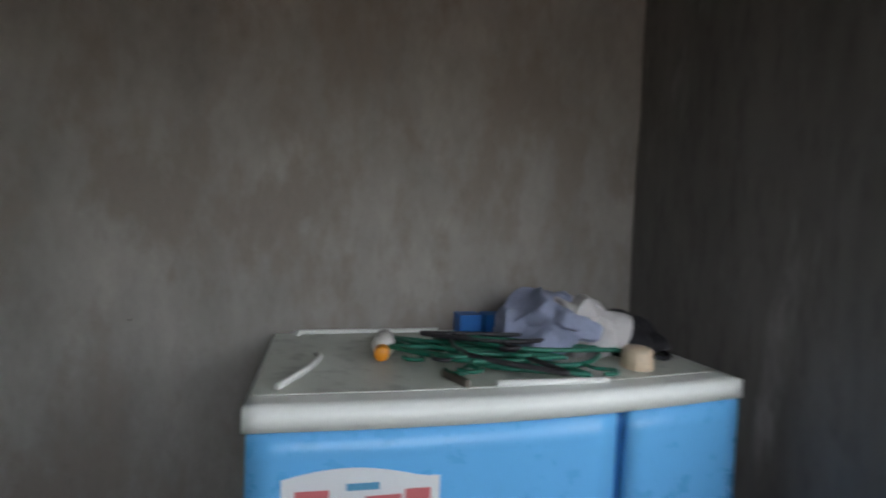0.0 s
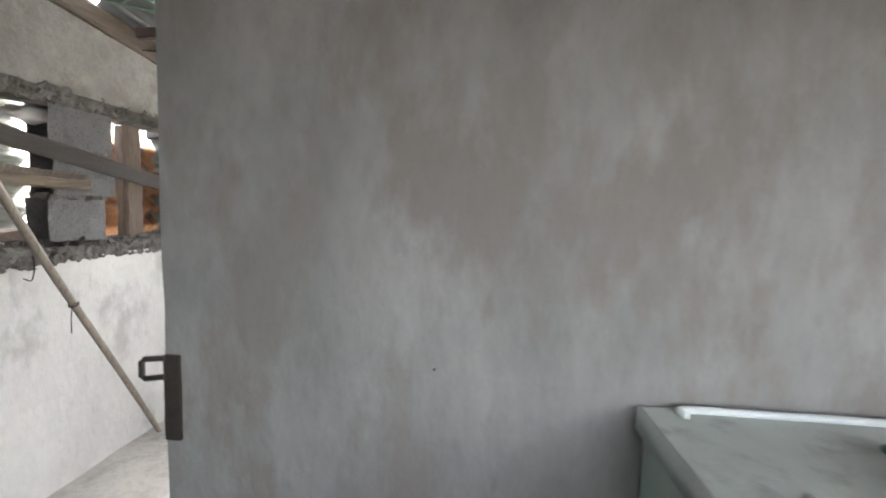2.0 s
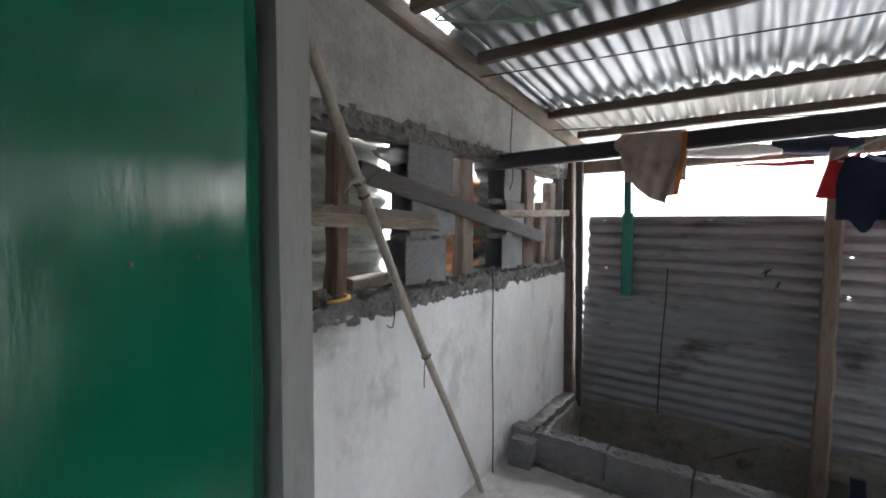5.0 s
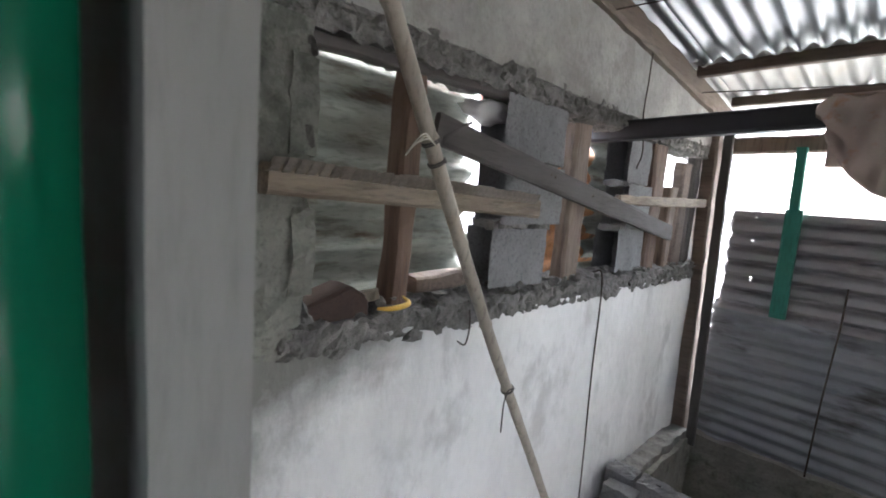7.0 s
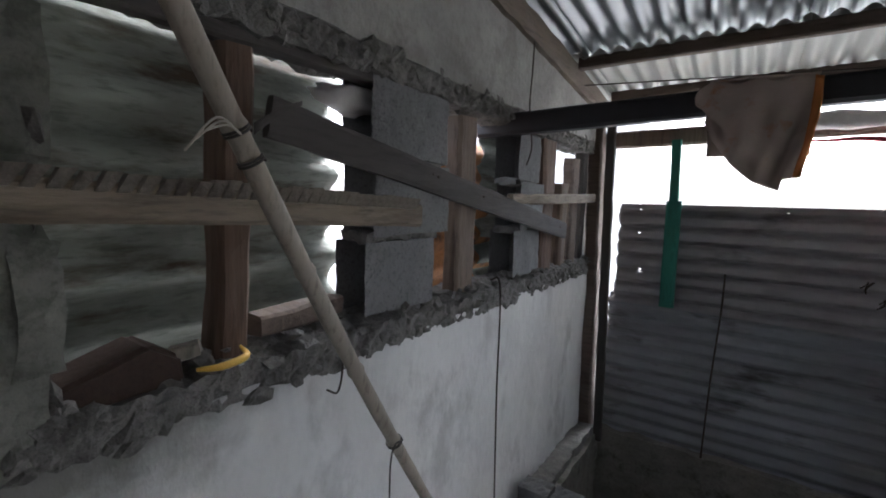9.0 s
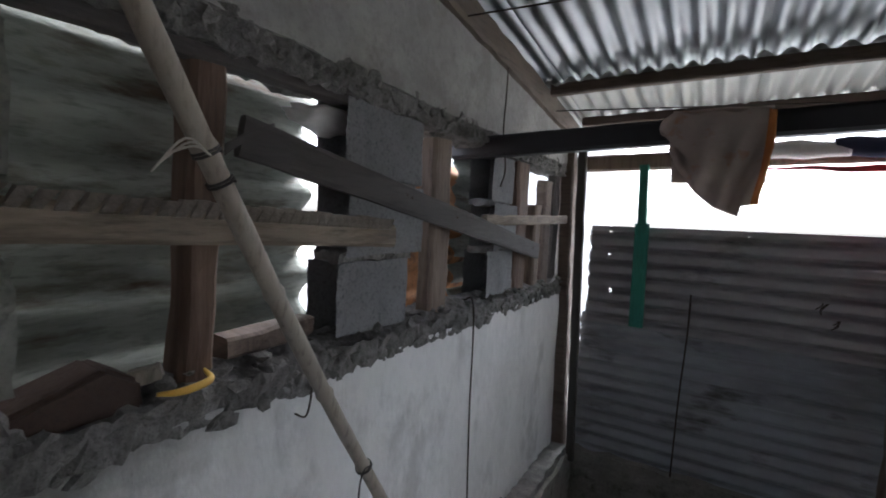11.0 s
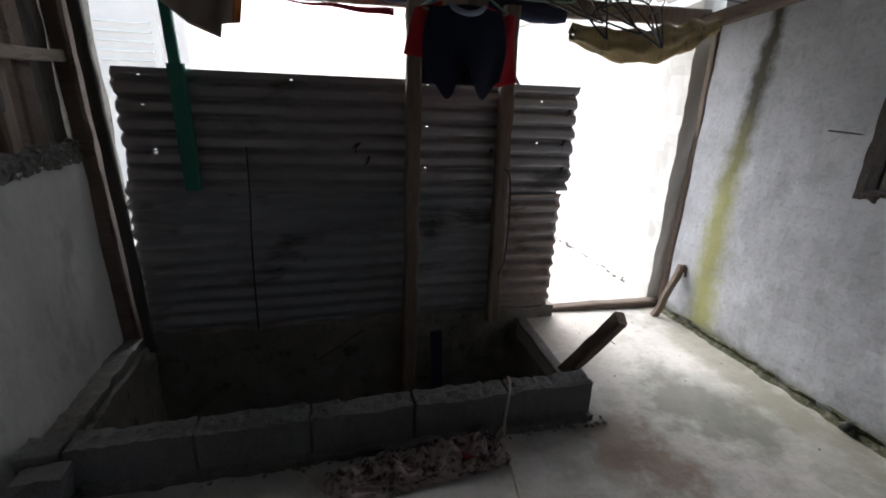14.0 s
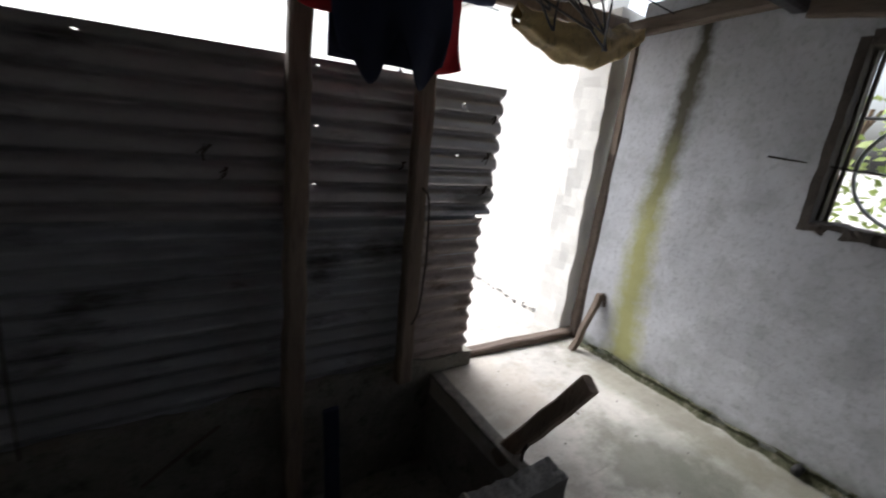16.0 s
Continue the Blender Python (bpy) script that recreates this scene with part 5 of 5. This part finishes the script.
part("cap", tube([(0.10, 0.680, CT + 0.022), (0.099, 0.676, CT + 0.021), (0.095, 0.655, CT + 0.020), (0.0945, 0.652, CT + 0.020)], 0.015, 14, None, [0.012, 0.0155, 0.0155, 0.013]), M_ORANGE, bt, "orange cap", True)
for n, (x, w) in enumerate(((0.362, 0.060), (0.434, 0.060))):
    bx = grid_box((x - w / 2, 0.885, CT), (x + w / 2, 0.943, CT + 0.052), 0.02, 0.001, 9)
    bmesh.ops.bevel(bx, geom=[e for e in bx.edges if len(e.link_faces) == 2 and e.calc_face_angle(0) > 1.0], offset=0.006, segments=2, affect="EDGES")
    thing("blue_box", bx, M_BRIGHTBLUE, "small bright blue plastic box against the wall", "box", "blue boxes")
for n, (c, sz, rz, tip, m) in enumerate((
    ((0.24, 0.70, CT + 0.016), 0.17, -0.75, 1.50, M_HANGER), ((0.29, 0.67, CT + 0.024), 0.18, -0.55, 1.44, M_HANGER), ((0.33, 0.63, CT + 0.018), 0.18, -0.95, 1.60, M_HANGER),
    ((0.27, 0.61, CT + 0.030), 0.17, -0.35, 1.52, M_HANGER), ((0.40, 0.66, CT + 0.034), 0.19, -0.45, 1.48, M_HANGER), ((0.31, 0.60, CT + 0.036), 0.16, -1.2, 1.55, M_STEEL), ((0.36, 0.70, CT + 0.040), 0.17, -0.2, 1.5, M_STEEL), ((0.45, 0.60, CT + 0.02), 0.17, 0.3, 1.53, M_HANGER))):
    hanger("clothes_hanger", c, sz, (tip, 0.0, rz), m, "plastic hanger in the pile on the cabinet top")
thing("white_hanger", tube(curve_points([(0.28, 0.50, CT + 0.005), (0.4, 0.49, CT + 0.006), (0.5, 0.49, CT + 0.005)], 5), 0.006, 8), M_WHITE, "white plastic strip among the hangers", "strip", smooth=True)
cb = root("cloth_bundle", (0.62, 0.72, CT), "crumpled grey-blue and white cloth bundle", "cloth")


def heap(c, size, seed, fold):
    bm = blob(c, size, seed, 0.35, 1.6, 5)
    for v in bm.verts:
        q = v.co * fold
        v.co += 0.03 * noise.noise_vector(q * 0.7 + Vector((seed, 0, 0))) - 0.022 * v.co.normalized() * abs(noise.noise(q * 0.9)) + 0.006 * noise.noise_vector(q * 2.7)
        v.co.z = max(CT + 0.001, v.co.z)
    return bm


part("grey_cloth", heap((0.525, 0.76, CT + 0.04), (0.13, 0.12, 0.09), 2.0, 22), M_DENIM, cb, "", True)
part("pale_cloth", heap((0.572, 0.70, CT + 0.05), (0.085, 0.085, 0.085), 4.0, 26), M_PALECLOTH, cb, "pale crumpled cloth", True)
thing("cream_cup", tube([(0.62, 0.56, CT), (0.62, 0.56, CT + 0.004), (0.62, 0.56, CT + 0.04), (0.62, 0.56, CT + 0.045)], 0.03, 16, None, [0.03, 0.034, 0.03, 0.024]), plain("cream_plastic", (0.62, 0.50, 0.36), 0.5, var=0.08, scale=9), "small cream plastic cup turned upside down", "cup", smooth=True)
thing("black_cable", tube(curve_points([(0.70, 0.78, CT + 0.03), (0.76, 0.70, CT + 0.012), (0.755, 0.62, CT + 0.006), (0.72, 0.60, CT + 0.006), (0.70, 0.64, CT + 0.008)], 6), 0.006, 8), M_BLACKCLOTH, "black cable looped on the cabinet top", "cable", smooth=True)
thing("black_bag", heap((0.695, 0.735, CT + 0.026), (0.075, 0.14, 0.055), 7.0, 24), M_BLACKCLOTH, "crumpled black bag behind the cloth bundle", "bag", smooth=True)
thing("clip", beam((0.20, 0.56, CT + 0.008), (0.225, 0.50, CT + 0.008), 0.012, 0.014, 1, 0.002), M_HASP, "small grey clip on the cabinet top", "clip")

# ---- outside ----
hedge = root("bush", (3.2, 2.6, -0.06), "sunlit yellow-green bush outside the barred window", "bush")
lb = bmesh.new()
for n in range(4600):
    c = Vector((random.gauss(3.1, 0.45), random.uniform(0.6, 5.2), abs(random.gauss(0.9, 0.75))))
    if c.x < 1.9:
        continue
    a = Vector((random.uniform(-1, 1), random.uniform(-1, 1), random.uniform(-0.6, 0.6))).normalized()
    b2 = a.orthogonal().normalized()
    ln, wd = random.uniform(0.05, 0.11), random.uniform(0.015, 0.03)
    v = [lb.verts.new(c + p) for p in (Vector((0, 0, 0)), a * ln * 0.5 + b2 * wd, a * ln, a * ln * 0.5 - b2 * wd)]
    lb.faces.new(v)
part("foliage", lb, M_LEAF, hedge)
for n in range(14):
    y = 0.8 + n * 0.32
    keys = [(3.1, y, -0.06), (3.1 + random.uniform(-0.2, 0.2), y + 0.1, 0.7), (3.0 + random.uniform(-0.4, 0.4), y + random.uniform(-0.3, 0.3), 1.7)]
    part("stem", tube(curve_points(keys, 4), 0.014, 6), M_TWIG, hedge)
hz = root("neighbour_house", (-6.0, 8.6, -0.06), "pale cream house across the yard", "house")
part("wall", grid_box((-9, 8.5, -0.06), (-2.9, 8.7, 3.4), 0.6), M_HOUSE, hz)
part("roof", grid_box((-9.4, 8.3, 3.4), (-2.6, 12.0, 3.55), 0.6, 0, 1, lambda p: (p.x, p.y, p.z + 0.3 * (p.y - 8.0))), M_HOUSEROOF, hz)
wnd = part("window", grid_box((-4.6, 8.46, 1.2), (-3.2, 8.5, 2.3), 0.4), M_HOUSE, hz, "louvred window frame")
for n in range(9):
    part("slat", grid_box((-4.52, 8.42, 1.27 + n * 0.11), (-3.28, 8.455, 1.30 + n * 0.11), 0.5), M_SLAT, wnd)
bw = root("yard_wall", (1.1, 6.0, -0.06), "pale rough yard wall beyond the doorway", "wall")
part("wall", grid_box((1.30, 4.40, -0.06), (1.5, 8.4, 2.3), 0.15, 0.004, 5), M_HOUSE, bw)
part("coping", grid_box((1.27, 4.40, 2.3), (1.53, 8.4, 2.36), 0.2, 0.01, 5), M_YARD, bw)
rnd = random.Random(21)
for n in range(44):
    y = rnd.uniform(4.45, 6.6)
    thing("yard_stone", blob((1.27 - rnd.uniform(0.0, 0.05), y, -0.04), (rnd.uniform(0.006, 0.02), rnd.uniform(0.01, 0.035), rnd.uniform(0.006, 0.014)), n, 0.6, 1.4, 1), M_RUBBLE, "loose grey stone at the yard wall foot", "stone", "yard stones")
thing("hanging_hose", tube(curve_points([(0.44, 5.5, 1.62), (0.50, 5.48, 1.5), (0.49, 5.48, 1.34), (0.40, 5.47, 1.24), (0.36, 5.47, 1.22)], 6), 0.016, 8), M_PIPE, "dark curved hose end hanging in the yard", "hose", smooth=True)
thing("hose_hanger", tube([(0.44, 5.5, 1.60), (0.44, 5.5, 2.2), (0.7, 5.5, 2.22), (1.34, 5.5, 2.2)], 0.008, 6), M_BARS, "thin pale pole that holds the hose", "pole")
